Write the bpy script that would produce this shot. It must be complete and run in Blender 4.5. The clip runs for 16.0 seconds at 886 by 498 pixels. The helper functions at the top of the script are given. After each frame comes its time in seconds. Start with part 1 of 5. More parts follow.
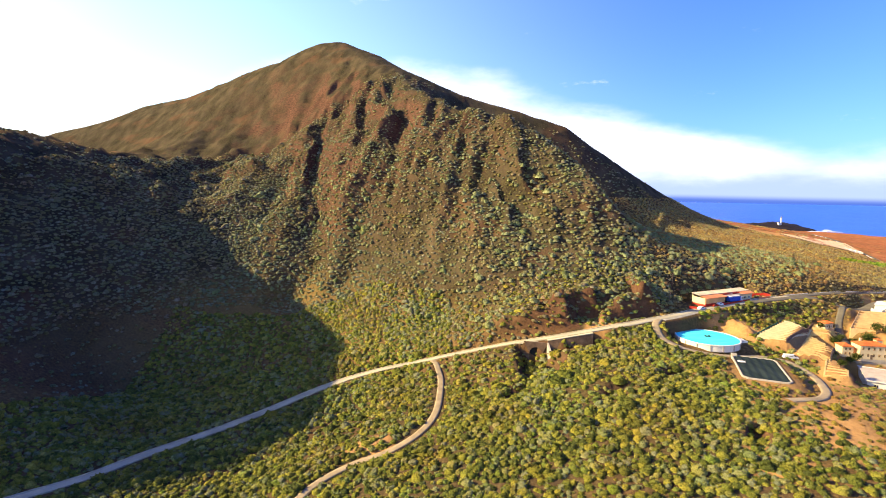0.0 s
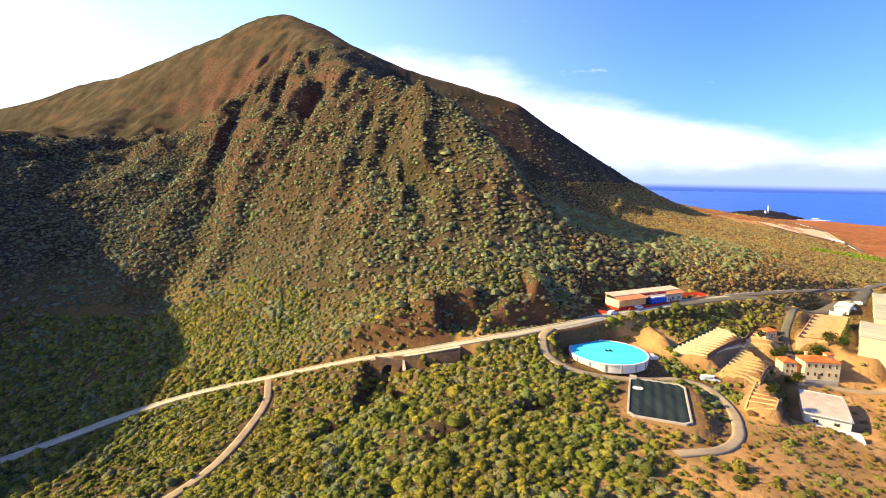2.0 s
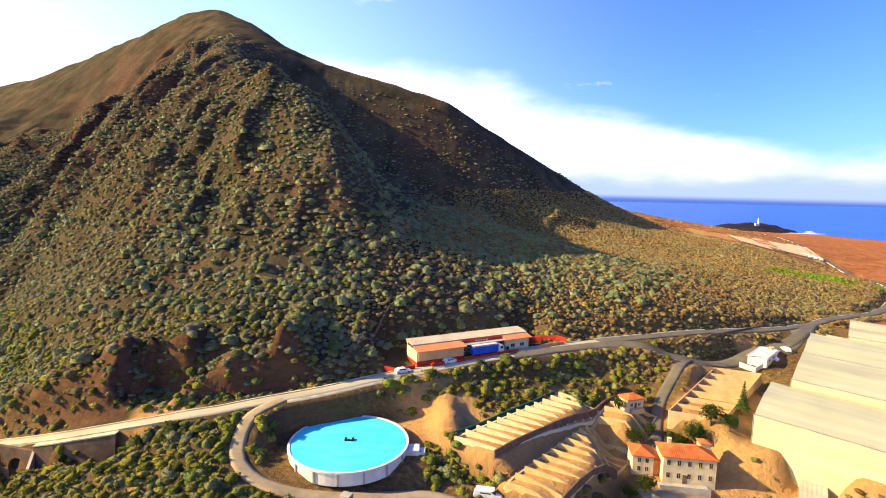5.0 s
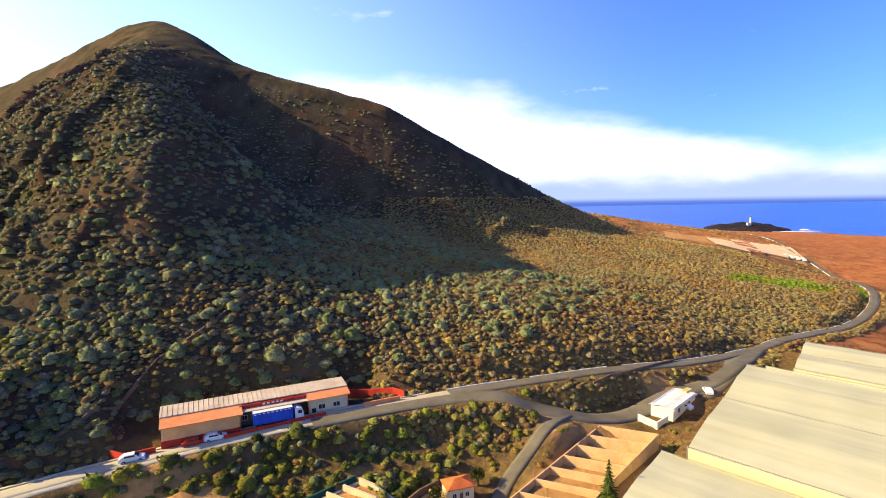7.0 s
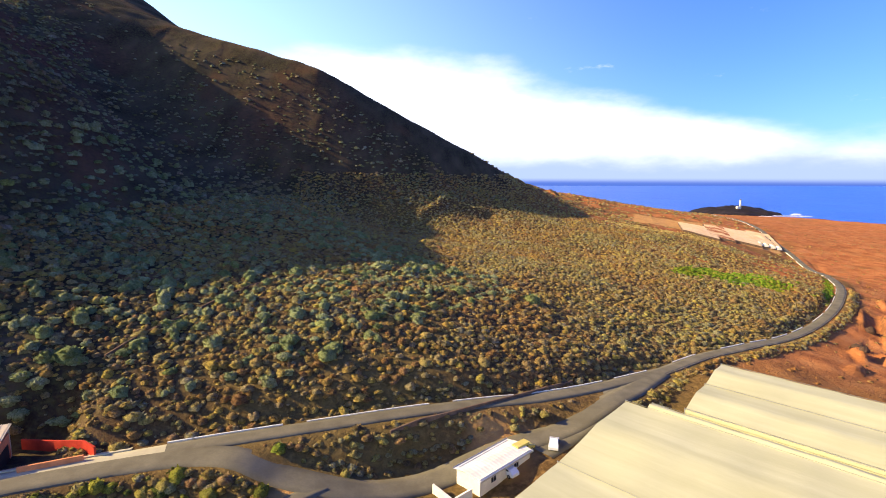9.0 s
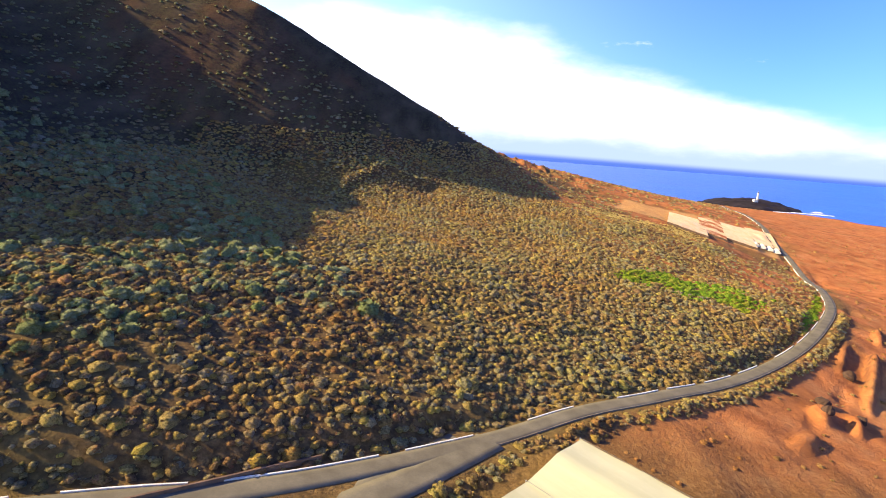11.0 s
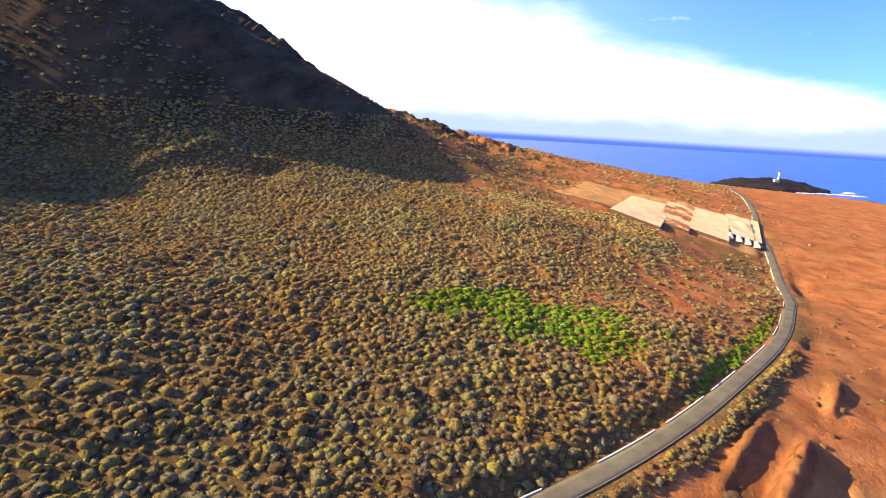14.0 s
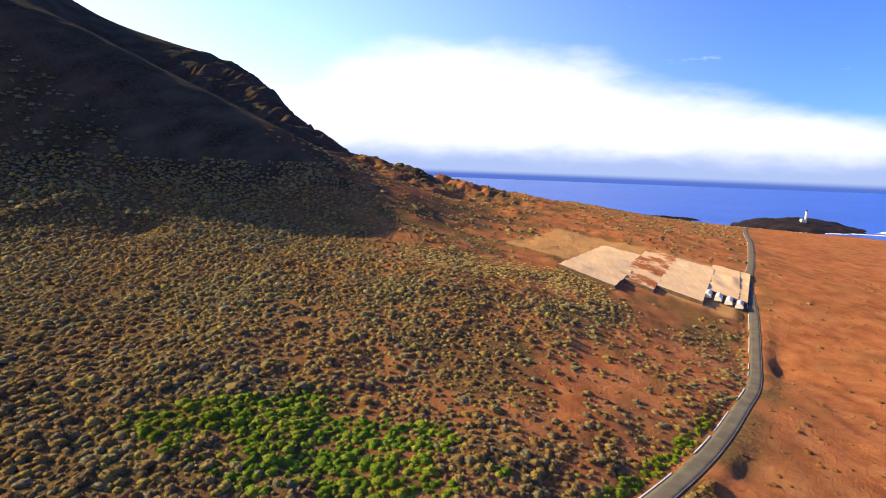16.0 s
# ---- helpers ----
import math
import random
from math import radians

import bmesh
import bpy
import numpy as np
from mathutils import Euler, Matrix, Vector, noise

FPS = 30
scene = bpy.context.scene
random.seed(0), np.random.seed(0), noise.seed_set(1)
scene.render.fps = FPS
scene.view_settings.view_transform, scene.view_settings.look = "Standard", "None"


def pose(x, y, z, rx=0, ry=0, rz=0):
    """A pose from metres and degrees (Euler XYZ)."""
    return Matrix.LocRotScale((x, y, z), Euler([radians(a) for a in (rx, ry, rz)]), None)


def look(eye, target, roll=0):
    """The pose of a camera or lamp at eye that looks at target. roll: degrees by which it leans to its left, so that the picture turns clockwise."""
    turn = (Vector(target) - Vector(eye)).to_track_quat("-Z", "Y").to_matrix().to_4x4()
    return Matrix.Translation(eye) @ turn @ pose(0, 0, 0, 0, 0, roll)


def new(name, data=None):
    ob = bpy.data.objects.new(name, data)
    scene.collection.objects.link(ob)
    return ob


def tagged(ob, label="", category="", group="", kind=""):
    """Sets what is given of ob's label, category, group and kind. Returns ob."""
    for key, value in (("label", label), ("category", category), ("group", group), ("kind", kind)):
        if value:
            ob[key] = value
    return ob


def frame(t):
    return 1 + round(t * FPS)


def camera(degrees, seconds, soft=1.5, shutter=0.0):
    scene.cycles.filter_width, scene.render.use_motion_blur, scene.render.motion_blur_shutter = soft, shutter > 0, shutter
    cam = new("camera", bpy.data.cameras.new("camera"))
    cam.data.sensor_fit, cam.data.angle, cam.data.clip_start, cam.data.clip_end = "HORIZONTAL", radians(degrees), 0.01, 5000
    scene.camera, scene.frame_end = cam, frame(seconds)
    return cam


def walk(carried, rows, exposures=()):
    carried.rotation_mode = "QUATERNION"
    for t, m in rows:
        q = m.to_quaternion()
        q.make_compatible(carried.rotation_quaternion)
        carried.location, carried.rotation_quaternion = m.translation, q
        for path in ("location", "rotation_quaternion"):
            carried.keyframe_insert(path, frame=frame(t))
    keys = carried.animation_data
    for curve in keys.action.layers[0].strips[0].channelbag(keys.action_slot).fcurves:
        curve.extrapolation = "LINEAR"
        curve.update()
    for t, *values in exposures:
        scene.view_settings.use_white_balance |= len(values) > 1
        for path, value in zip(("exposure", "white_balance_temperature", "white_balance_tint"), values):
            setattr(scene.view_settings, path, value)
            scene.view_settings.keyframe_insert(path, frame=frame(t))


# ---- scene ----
LENS = 81.4


def aim(x, y, z, yaw, pitch, roll):
    """The camera at x, y, z, turned yaw degrees to the left of +y, pitched up and rolled."""
    a, b = radians(yaw), radians(pitch)
    ahead = Vector((-math.sin(a) * math.cos(b), math.cos(a) * math.cos(b), math.sin(b)))
    return look((x, y, z), Vector((x, y, z)) + ahead * 10, roll)


cam = camera(LENS, 16.0, soft=1.0)
PATH = [
    (0, 0.0, 0.0, 80.0, -0.91, -6.69, 1.09),
    (0.5, 14.4, 12.2, 78.9, -1.68, -6.50, 0.99),
    (1, 28.6, 24.1, 77.8, -2.28, -7.30, 1.24),
    (1.5, 42.4, 35.6, 76.7, -1.97, -7.76, 1.20),
    (2, 55.6, 46.5, 75.6, -1.17, -7.86, 1.08),
    (2.5, 68.3, 56.8, 74.8, -0.38, -7.59, 1.00),
    (3, 80.6, 66.5, 74.2, 0.18, -7.55, 1.20),
    (3.5, 92.9, 75.9, 73.9, -0.09, -7.80, 1.77),
    (4, 105.1, 85.1, 73.7, -0.71, -7.31, 1.95),
    (4.2, 110.0, 88.7, 73.6, -0.81, -7.03, 1.68),
    (6.3, 160.1, 127.0, 72.9, 0.17, -5.69, 0.24),
    (6.5, 164.8, 130.7, 72.8, 0.03, -5.18, -0.35),
    (7, 176.3, 139.9, 72.5, -0.19, -5.39, -1.01),
    (7.5, 187.6, 149.0, 72.3, 0.34, -5.96, -1.04),
    (8, 198.7, 157.9, 72.1, 0.60, -6.52, -0.37),
    (8.5, 209.7, 166.7, 72.0, 0.06, -7.13, -0.00),
    (9, 220.7, 175.8, 71.9, -0.23, -7.94, 0.08),
    (9.2, 225.2, 179.6, 71.9, 0.26, -8.12, 0.68),
    (11.3, 274.3, 226.9, 71.6, 1.45, -12.19, 4.41),
    (11.5, 279.4, 231.7, 71.4, 1.47, -12.67, 4.23),
    (12, 292.4, 243.8, 70.8, 1.79, -13.15, 4.08),
    (12.5, 305.4, 255.9, 70.2, 2.15, -13.38, 4.18),
    (13, 318.1, 267.8, 69.8, 2.35, -13.38, 3.98),
    (13.5, 330.6, 279.4, 69.6, 3.44, -13.44, 3.41),
    (14, 342.8, 290.6, 69.8, 4.83, -13.37, 3.28),
    (14.5, 354.8, 301.4, 70.4, 6.07, -12.37, 2.99),
    (15, 366.7, 311.9, 71.4, 6.60, -11.63, 2.94),
    (15.5, 378.5, 322.0, 72.5, 7.64, -10.13, 2.08),
    (16, 390.2, 332.2, 73.8, 8.78, -8.96, 2.07),
]
walk(cam, [(t, aim(*row)) for t, *row in PATH], [(0, 1.2), (4, 1.2), (6.5, 1.05), (9, 1.1), (12, 1.38), (13.5, 1.31), (15, 1.16), (16, 0.8)])

# ---- light ----
SUN_AZ, SUN_EL = 270.0, 27.8
world = bpy.data.worlds.new("sky")
scene.world = world
world.use_nodes = True
wn, wl = world.node_tree.nodes, world.node_tree.links
wn.clear()


def wnode(kind, **values):
    n = wn.new(kind)
    for key, value in values.items():
        n.inputs[int(key[1:])].default_value = value
    return n


def wmath(op, a, b=None, clamp=False):
    n = wn.new("ShaderNodeMath")
    n.operation, n.use_clamp = op, clamp
    for k, v in enumerate((a, b)):
        if v is None:
            continue
        if isinstance(v, (int, float)):
            n.inputs[k].default_value = v
        else:
            wl.new(v, n.inputs[k])
    return n.outputs[0]


def wmap(value, a, b, c=0.0, d=1.0):
    n = wn.new("ShaderNodeMapRange")
    n.interpolation_type = "SMOOTHSTEP"
    wl.new(value, n.inputs[0])
    for k, v in enumerate((a, b, c, d)):
        n.inputs[k + 1].default_value = v
    return n.outputs[0]


def wmix(fac, a, b):
    n = wn.new("ShaderNodeMix")
    n.data_type = "RGBA"
    for k, v in ((0, fac), (6, a), (7, b)):
        if isinstance(v, (int, float, tuple)):
            n.inputs[k].default_value = v
        else:
            wl.new(v, n.inputs[k])
    return n.outputs[2]


sky = wn.new("ShaderNodeTexSky")
sky.sky_type, sky.sun_disc = "NISHITA", False
sky.sun_elevation, sky.sun_rotation = radians(SUN_EL), radians(SUN_AZ)
sky.altitude, sky.air_density, sky.dust_density, sky.ozone_density = 80, 1.0, 0.6, 2.5
coord = wn.new("ShaderNodeTexCoord")
split = wn.new("ShaderNodeSeparateXYZ")
wl.new(coord.outputs["Generated"], split.inputs[0])
height = split.outputs[2]
# a long bank of cloud low over the sea, its top rising and falling
stretch = wn.new("ShaderNodeMapping")
stretch.inputs["Scale"].default_value = (1.6, 1.6, 4.5)
wl.new(coord.outputs["Generated"], stretch.inputs[0])
puffs = wnode("ShaderNodeTexNoise", _2=1.7, _3=7.0, _4=0.58)
wl.new(stretch.outputs[0], puffs.inputs["Vector"])
wisps = wnode("ShaderNodeTexNoise", _2=5.0, _3=6.0, _4=0.6)
wl.new(stretch.outputs[0], wisps.inputs["Vector"])
turned = wmath("ADD", wmath("MULTIPLY", split.outputs[0], 0.995), wmath("MULTIPLY", split.outputs[1], 0.10))
rise = wmath("MULTIPLY", wmap(turned, 0.72, 0.0), wmap(turned, -0.5, -0.12))
top = wmath("ADD", wmath("ADD", wmath("MULTIPLY", rise, 0.14), 0.075), wmath("MULTIPLY", wmath("SUBTRACT", puffs.outputs[0], 0.5), 0.16))
bank = wmap(wmath("SUBTRACT", height, top), -0.045, 0.025, 1.0, 0.0)
grey = wmap(wmath("ADD", height, wmath("MULTIPLY", wmath("SUBTRACT", wisps.outputs[0], 0.5), 0.05)), 0.01, 0.06, 0.0, 1.0)
cloud = wmix(grey, (4.6, 5.8, 9.4, 1), (10.8, 11.2, 12.8, 1))
wisp = wmath("MULTIPLY", wmap(wisps.outputs[0], 0.66, 0.82), wmap(height, 0.5, 0.1))
clear = wn.new("ShaderNodeMix")
clear.data_type, clear.blend_type = "RGBA", "MULTIPLY"
clear.inputs[0].default_value = 1.0
wl.new(sky.outputs[0], clear.inputs[6])
wl.new(wmix(wmap(turned, -0.35, 0.6), (2.9, 2.85, 2.75, 1), (0.74, 1.14, 2.55, 1)), clear.inputs[7])
zenith = wmix(wmap(height, 0.36, 0.78), (1, 1, 1, 1), (0.12, 0.24, 0.85, 1))
deep = wn.new("ShaderNodeVectorMath")
deep.operation = "MULTIPLY"
wl.new(clear.outputs[2], deep.inputs[0])
wl.new(zenith, deep.inputs[1])
lit = wmix(wmath("MAXIMUM", bank, wisp), deep.outputs[0], cloud)
west = wmap(turned, -0.36, -0.78)
lit = wmix(wmath("MULTIPLY", west, 0.85), lit, (10.0, 11.2, 14.0, 1))
below = wmap(height, -0.012, 0.0, 1.0, 0.0)
lit = wmix(below, lit, (1.0, 1.9, 6.5, 1))
back = wn.new("ShaderNodeBackground")
back.inputs[1].default_value = 0.058
wl.new(lit, back.inputs[0])
wl.new(back.outputs[0], wn.new("ShaderNodeOutputWorld").inputs[0])

sun = new("sun", bpy.data.lights.new("sun", "SUN"))
sun.data.energy, sun.data.angle, sun.data.color = 5.6, radians(0.53), (1.0, 0.77, 0.42)
a, e = radians(SUN_AZ), radians(SUN_EL)
SUN_DIR = Vector((math.sin(a) * math.cos(e), math.cos(a) * math.cos(e), math.sin(e)))
sun.matrix_world = look((0, 0, 600), Vector((0, 0, 600)) - SUN_DIR)


# ---- materials ----
class Nodes:
    """A node material in the making."""

    def __init__(self, name, roughness=0.9, metallic=0.0, specular=0.1):
        self.mat = bpy.data.materials.new(name)
        self.mat.use_nodes = True
        self.n, self.l = self.mat.node_tree.nodes, self.mat.node_tree.links
        self.bsdf = self.n["Principled BSDF"]
        self.bsdf.inputs["Roughness"].default_value = roughness
        self.bsdf.inputs["Metallic"].default_value = metallic
        self.bsdf.inputs["Specular IOR Level"].default_value = specular
        self.pos = self.n.new("ShaderNodeNewGeometry").outputs["Position"]

    def link(self, a, b):
        if isinstance(a, (int, float)):
            b.default_value = a
        elif isinstance(a, tuple):
            b.default_value = (*a, 1) if len(a) == 3 else a
        else:
            self.l.new(a, b)

    def noise(self, scale, detail=4, rough=0.55, stretch=None, local=False, turn=None):
        vec = self.pos
        if local:
            vec = self.n.new("ShaderNodeTexCoord").outputs["Object"]
        if stretch:
            m = self.n.new("ShaderNodeMapping")
            m.inputs["Scale"].default_value = stretch
            if turn is not None:
                m.vector_type = "TEXTURE"
                m.inputs["Rotation"].default_value = (0, 0, radians(turn))
            self.l.new(vec, m.inputs[0])
            vec = m.outputs[0]
        t = self.n.new("ShaderNodeTexNoise")
        self.l.new(vec, t.inputs["Vector"])
        t.inputs["Scale"].default_value, t.inputs["Detail"].default_value, t.inputs["Roughness"].default_value = scale, detail, rough
        return t.outputs[0]

    def ramp(self, value, lo, hi, a=0.0, b=1.0):
        m = self.n.new("ShaderNodeMapRange")
        self.l.new(value, m.inputs[0])
        for k, v in enumerate((lo, hi, a, b)):
            m.inputs[k + 1].default_value = v
        return m.outputs[0]

    def mix(self, fac, a, b, blend="MIX"):
        m = self.n.new("ShaderNodeMix")
        m.data_type, m.blend_type = "RGBA", blend
        self.link(fac, m.inputs[0])
        self.link(a, m.inputs[6])
        self.link(b, m.inputs[7])
        return m.outputs[2]

    def math(self, op, a, b):
        m = self.n.new("ShaderNodeMath")
        m.operation = op
        self.link(a, m.inputs[0])
        self.link(b, m.inputs[1])
        return m.outputs[0]

    def attr(self, name):
        t = self.n.new("ShaderNodeAttribute")
        t.attribute_name = name
        return t.outputs["Fac"]

    def island(self):
        return self.n.new("ShaderNodeNewGeometry").outputs["Random Per Island"]

    def chance(self):
        return self.n.new("ShaderNodeObjectInfo").outputs["Random"]

    def colours(self, value, *stops):
        r = self.n.new("ShaderNodeValToRGB")
        self.l.new(value, r.inputs[0])
        els = r.color_ramp.elements
        while len(els) < len(stops):
            els.new(0.5)
        for el, (p, c) in zip(els, stops):
            el.position, el.color = p, (*c, 1)
        return r.outputs[0]

    def bump(self, value, strength, distance):
        b = self.n.new("ShaderNodeBump")
        b.inputs["Strength"].default_value, b.inputs["Distance"].default_value = strength, distance
        self.l.new(value, b.inputs["Height"])
        self.l.new(b.outputs[0], self.bsdf.inputs["Normal"])

    def done(self, colour):
        self.link(colour, self.bsdf.inputs["Base Color"])
        return self.mat


def worn(name, colour, dark=0.6, scale=0.5, fine=4.0, roughness=0.85, bump=0.02, metallic=0.0, specular=0.1):
    """A weathered surface: its colour, broken by stains and by fine grain."""
    m = Nodes(name, roughness, metallic, specular)
    c = m.mix(m.ramp(m.noise(scale, 5), 0.35, 0.7), colour, tuple(v * dark for v in colour))
    c = m.mix(m.ramp(m.noise(fine, 3), 0.3, 0.75, 0.0, 0.35), c, tuple(v * dark * 0.8 for v in colour))
    m.bump(m.noise(fine * 2, 3), 0.5, bump)
    return m.done(c)


def ground_material():
    m = Nodes("soil", 1.0, 0, 0.02)
    large, mid, fine = m.noise(0.02, 5), m.noise(0.12, 6), m.noise(0.9, 6, 0.65)
    scrub = m.colours(fine, (0.30, (0.06, 0.037, 0.016)), (0.52, (0.155, 0.09, 0.036)), (0.72, (0.29, 0.175, 0.068)))
    scrub = m.mix(m.ramp(large, 0.4, 0.65, 0, 0.55), scrub, (0.17, 0.13, 0.04))
    red = m.colours(mid, (0.25, (0.22, 0.07, 0.025)), (0.55, (0.47, 0.175, 0.06)), (0.8, (0.54, 0.26, 0.105)))
    red = m.mix(m.ramp(fine, 0.35, 0.7, 0, 0.5), red, (0.24, 0.085, 0.03))
    streak = m.noise(0.09, 6, 0.6, (1.0, 0.28, 0.5))
    slope = m.colours(streak, (0.32, (0.020, 0.014, 0.011)), (0.5, (0.060, 0.044, 0.028)), (0.72, (0.125, 0.088, 0.052)))
    slope = m.mix(m.ramp(fine, 0.42, 0.62, 0, 0.7), slope, (0.085, 0.080, 0.030))
    slope = m.mix(m.ramp(m.noise(0.03, 5), 0.54, 0.68, 0, 0.45), slope, (0.15, 0.070, 0.034))
    pale = m.mix(m.ramp(mid, 0.3, 0.7), (0.59, 0.345, 0.12), (0.44, 0.235, 0.085))
    pale = m.mix(m.ramp(fine, 0.42, 0.68, 0, 0.4), pale, (0.22, 0.11, 0.045))
    rock = m.colours(m.noise(0.35, 7, 0.65, (1, 1, 2.5)), (0.3, (0.03, 0.018, 0.014)), (0.6, (0.13, 0.065, 0.04)), (0.8, (0.22, 0.11, 0.06)))
    c = m.mix(m.attr("slope"), scrub, slope)
    c = m.mix(m.attr("red_earth"), c, red)
    c = m.mix(m.attr("bare_earth"), c, pale)
    c = m.mix(m.attr("rock"), c, rock)
    m.bump(m.noise(0.7, 8, 0.7), 0.9, 0.7)
    return m.done(c)


def shrub_material(name, *stops, dark=0.45, dry=0.8, mixed=0.3):
    """Leaves: each bush has a tint of its own, and each spray differs a little from it."""
    m = Nodes(name, 0.9, 0, 0.05)
    c = m.colours(m.mix(mixed, m.attr("tint"), m.island()), *stops)
    # dark mottling paints the shade in gaps between leaves into the colour
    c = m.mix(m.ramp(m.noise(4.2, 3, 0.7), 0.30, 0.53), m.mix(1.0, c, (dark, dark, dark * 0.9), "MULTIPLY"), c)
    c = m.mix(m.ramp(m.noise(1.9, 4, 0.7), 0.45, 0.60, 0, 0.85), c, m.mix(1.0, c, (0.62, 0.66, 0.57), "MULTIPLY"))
    patch = m.noise(0.035, 4)
    c = m.mix(m.ramp(patch, 0.42, 0.64, 0, dry), c, m.mix(1.0, c, (1.12, 0.80, 0.70), "MULTIPLY"))
    m.bump(m.noise(5.0, 5, 0.8), 1.0, 0.6)
    return m.done(c)


SOIL = ground_material()
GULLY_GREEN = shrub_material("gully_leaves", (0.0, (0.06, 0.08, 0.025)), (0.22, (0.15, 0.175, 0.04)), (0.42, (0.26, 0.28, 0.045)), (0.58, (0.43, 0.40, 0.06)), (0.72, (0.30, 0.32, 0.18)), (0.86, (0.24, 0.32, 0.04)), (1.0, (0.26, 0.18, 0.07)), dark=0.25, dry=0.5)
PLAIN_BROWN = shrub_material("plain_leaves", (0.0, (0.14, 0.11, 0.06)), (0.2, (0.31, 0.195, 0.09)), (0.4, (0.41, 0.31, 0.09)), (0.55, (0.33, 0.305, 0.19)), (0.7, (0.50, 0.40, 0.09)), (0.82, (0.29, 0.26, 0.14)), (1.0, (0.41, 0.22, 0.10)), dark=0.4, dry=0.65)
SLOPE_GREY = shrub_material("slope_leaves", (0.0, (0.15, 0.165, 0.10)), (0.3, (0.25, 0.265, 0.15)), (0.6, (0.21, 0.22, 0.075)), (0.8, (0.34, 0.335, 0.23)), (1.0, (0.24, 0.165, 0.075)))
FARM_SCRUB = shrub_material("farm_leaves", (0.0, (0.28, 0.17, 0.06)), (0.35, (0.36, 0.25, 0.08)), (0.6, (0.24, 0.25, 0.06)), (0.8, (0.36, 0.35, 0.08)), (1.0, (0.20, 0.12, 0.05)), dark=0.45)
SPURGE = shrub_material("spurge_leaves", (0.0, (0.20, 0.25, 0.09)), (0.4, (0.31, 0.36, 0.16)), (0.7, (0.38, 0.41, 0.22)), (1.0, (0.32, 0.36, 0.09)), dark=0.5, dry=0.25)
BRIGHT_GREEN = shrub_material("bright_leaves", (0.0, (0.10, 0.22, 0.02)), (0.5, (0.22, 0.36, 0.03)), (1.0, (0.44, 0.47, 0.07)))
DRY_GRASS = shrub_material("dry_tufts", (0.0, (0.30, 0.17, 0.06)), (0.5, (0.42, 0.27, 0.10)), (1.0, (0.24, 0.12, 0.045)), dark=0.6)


def asphalt_material():
    m = Nodes("asphalt", 0.9, 0, 0.1)
    c = m.mix(m.ramp(m.noise(0.25, 5), 0.35, 0.7), (0.118, 0.104, 0.070), (0.175, 0.155, 0.105))
    c = m.mix(m.ramp(m.noise(3, 4), 0.4, 0.8, 0, 0.4), c, (0.09, 0.085, 0.065))
    m.bump(m.noise(8, 3), 0.4, 0.03)
    return m.done(c)


ASPHALT = asphalt_material()
ROAD_PALE = worn("dusty_concrete", (0.50, 0.45, 0.30), 0.72, 0.12, 1.6, 0.9)
DIRT = worn("dirt_track", (0.42, 0.33, 0.19), 0.62, 0.3, 2.0)
VERGE = worn("verge_stone", (0.62, 0.55, 0.36), 0.6, 0.4, 2.5)
WHITE = worn("whitewash", (0.78, 0.74, 0.64), 0.78, 0.4, 3.0, 0.8)
CREAM = worn("cream_render", (0.72, 0.60, 0.36), 0.75, 0.4, 3.0)
RED_WALL = worn("red_paint", (0.55, 0.055, 0.03), 0.6, 0.5, 3.0, 0.7)
ORANGE_WALL = worn("orange_render", (0.82, 0.47, 0.19), 0.75, 0.4, 3.0)
SALMON = worn("salmon_paint", (0.80, 0.30, 0.12), 0.7, 0.5, 3.0)
TILE = worn("clay_tiles", (0.62, 0.17, 0.05), 0.55, 0.6, 5.0)
TAN_WALL = worn("tan_blocks", (0.70, 0.46, 0.22), 0.72, 0.5, 2.5)
STONE = worn("dark_stone", (0.20, 0.13, 0.085), 0.5, 0.6, 2.5, 0.9, 0.06)
CONCRETE = worn("concrete", (0.48, 0.43, 0.34), 0.65, 0.4, 3.0)
ROOF_TAN = worn("sheet_roof", (0.60, 0.50, 0.36), 0.7, 0.3, 2.0, 0.6)
BLUE = worn("blue_tarpaulin", (0.035, 0.10, 0.55), 0.7, 0.8, 4.0, 0.5)
DARK = worn("dark_opening", (0.03, 0.028, 0.026), 0.7, 1.0, 4.0, 0.6)
GLASS = worn("dark_glass", (0.03, 0.035, 0.045), 0.7, 1.0, 4.0, 0.12, 0.0, 0.0, 0.6)
METAL = worn("galvanised_metal", (0.55, 0.55, 0.54), 0.7, 0.8, 5.0, 0.45, 0.0, 0.7)
RUBBER = worn("black_rubber", (0.025, 0.025, 0.025), 0.7, 2.0, 6.0, 0.8)
CAR_WHITE = worn("white_lacquer", (0.75, 0.75, 0.74), 0.9, 1.0, 6.0, 0.25, 0.0, 0.0, 0.5)
CAR_YELLOW = worn("yellow_lacquer", (0.62, 0.50, 0.10), 0.8, 1.0, 6.0, 0.35, 0.0, 0.0, 0.5)
LAVA = worn("black_lava", (0.035, 0.028, 0.03), 0.5, 0.05, 0.4, 0.95, 0.3)
FOAM = worn("surf", (0.85, 0.88, 0.92), 0.85, 0.1, 1.0, 0.6, 0.05)


def cover_material(name, colour, streaks, axis, turn=None):
    """Stretched sheet or netting with pale and dark streaks along its spans."""
    m = Nodes(name, 0.85, 0, 0.06)
    s = m.noise(0.5, 4, 0.6, axis, turn=turn)
    c = m.mix(m.ramp(s, 0.35, 0.68), colour, streaks)
    c = m.mix(m.ramp(m.noise(0.08, 4), 0.4, 0.7, 0, 0.35), c, tuple(v * 0.72 for v in colour))
    m.bump(m.noise(1.2, 3), 0.3, 0.1)
    return m.done(c)


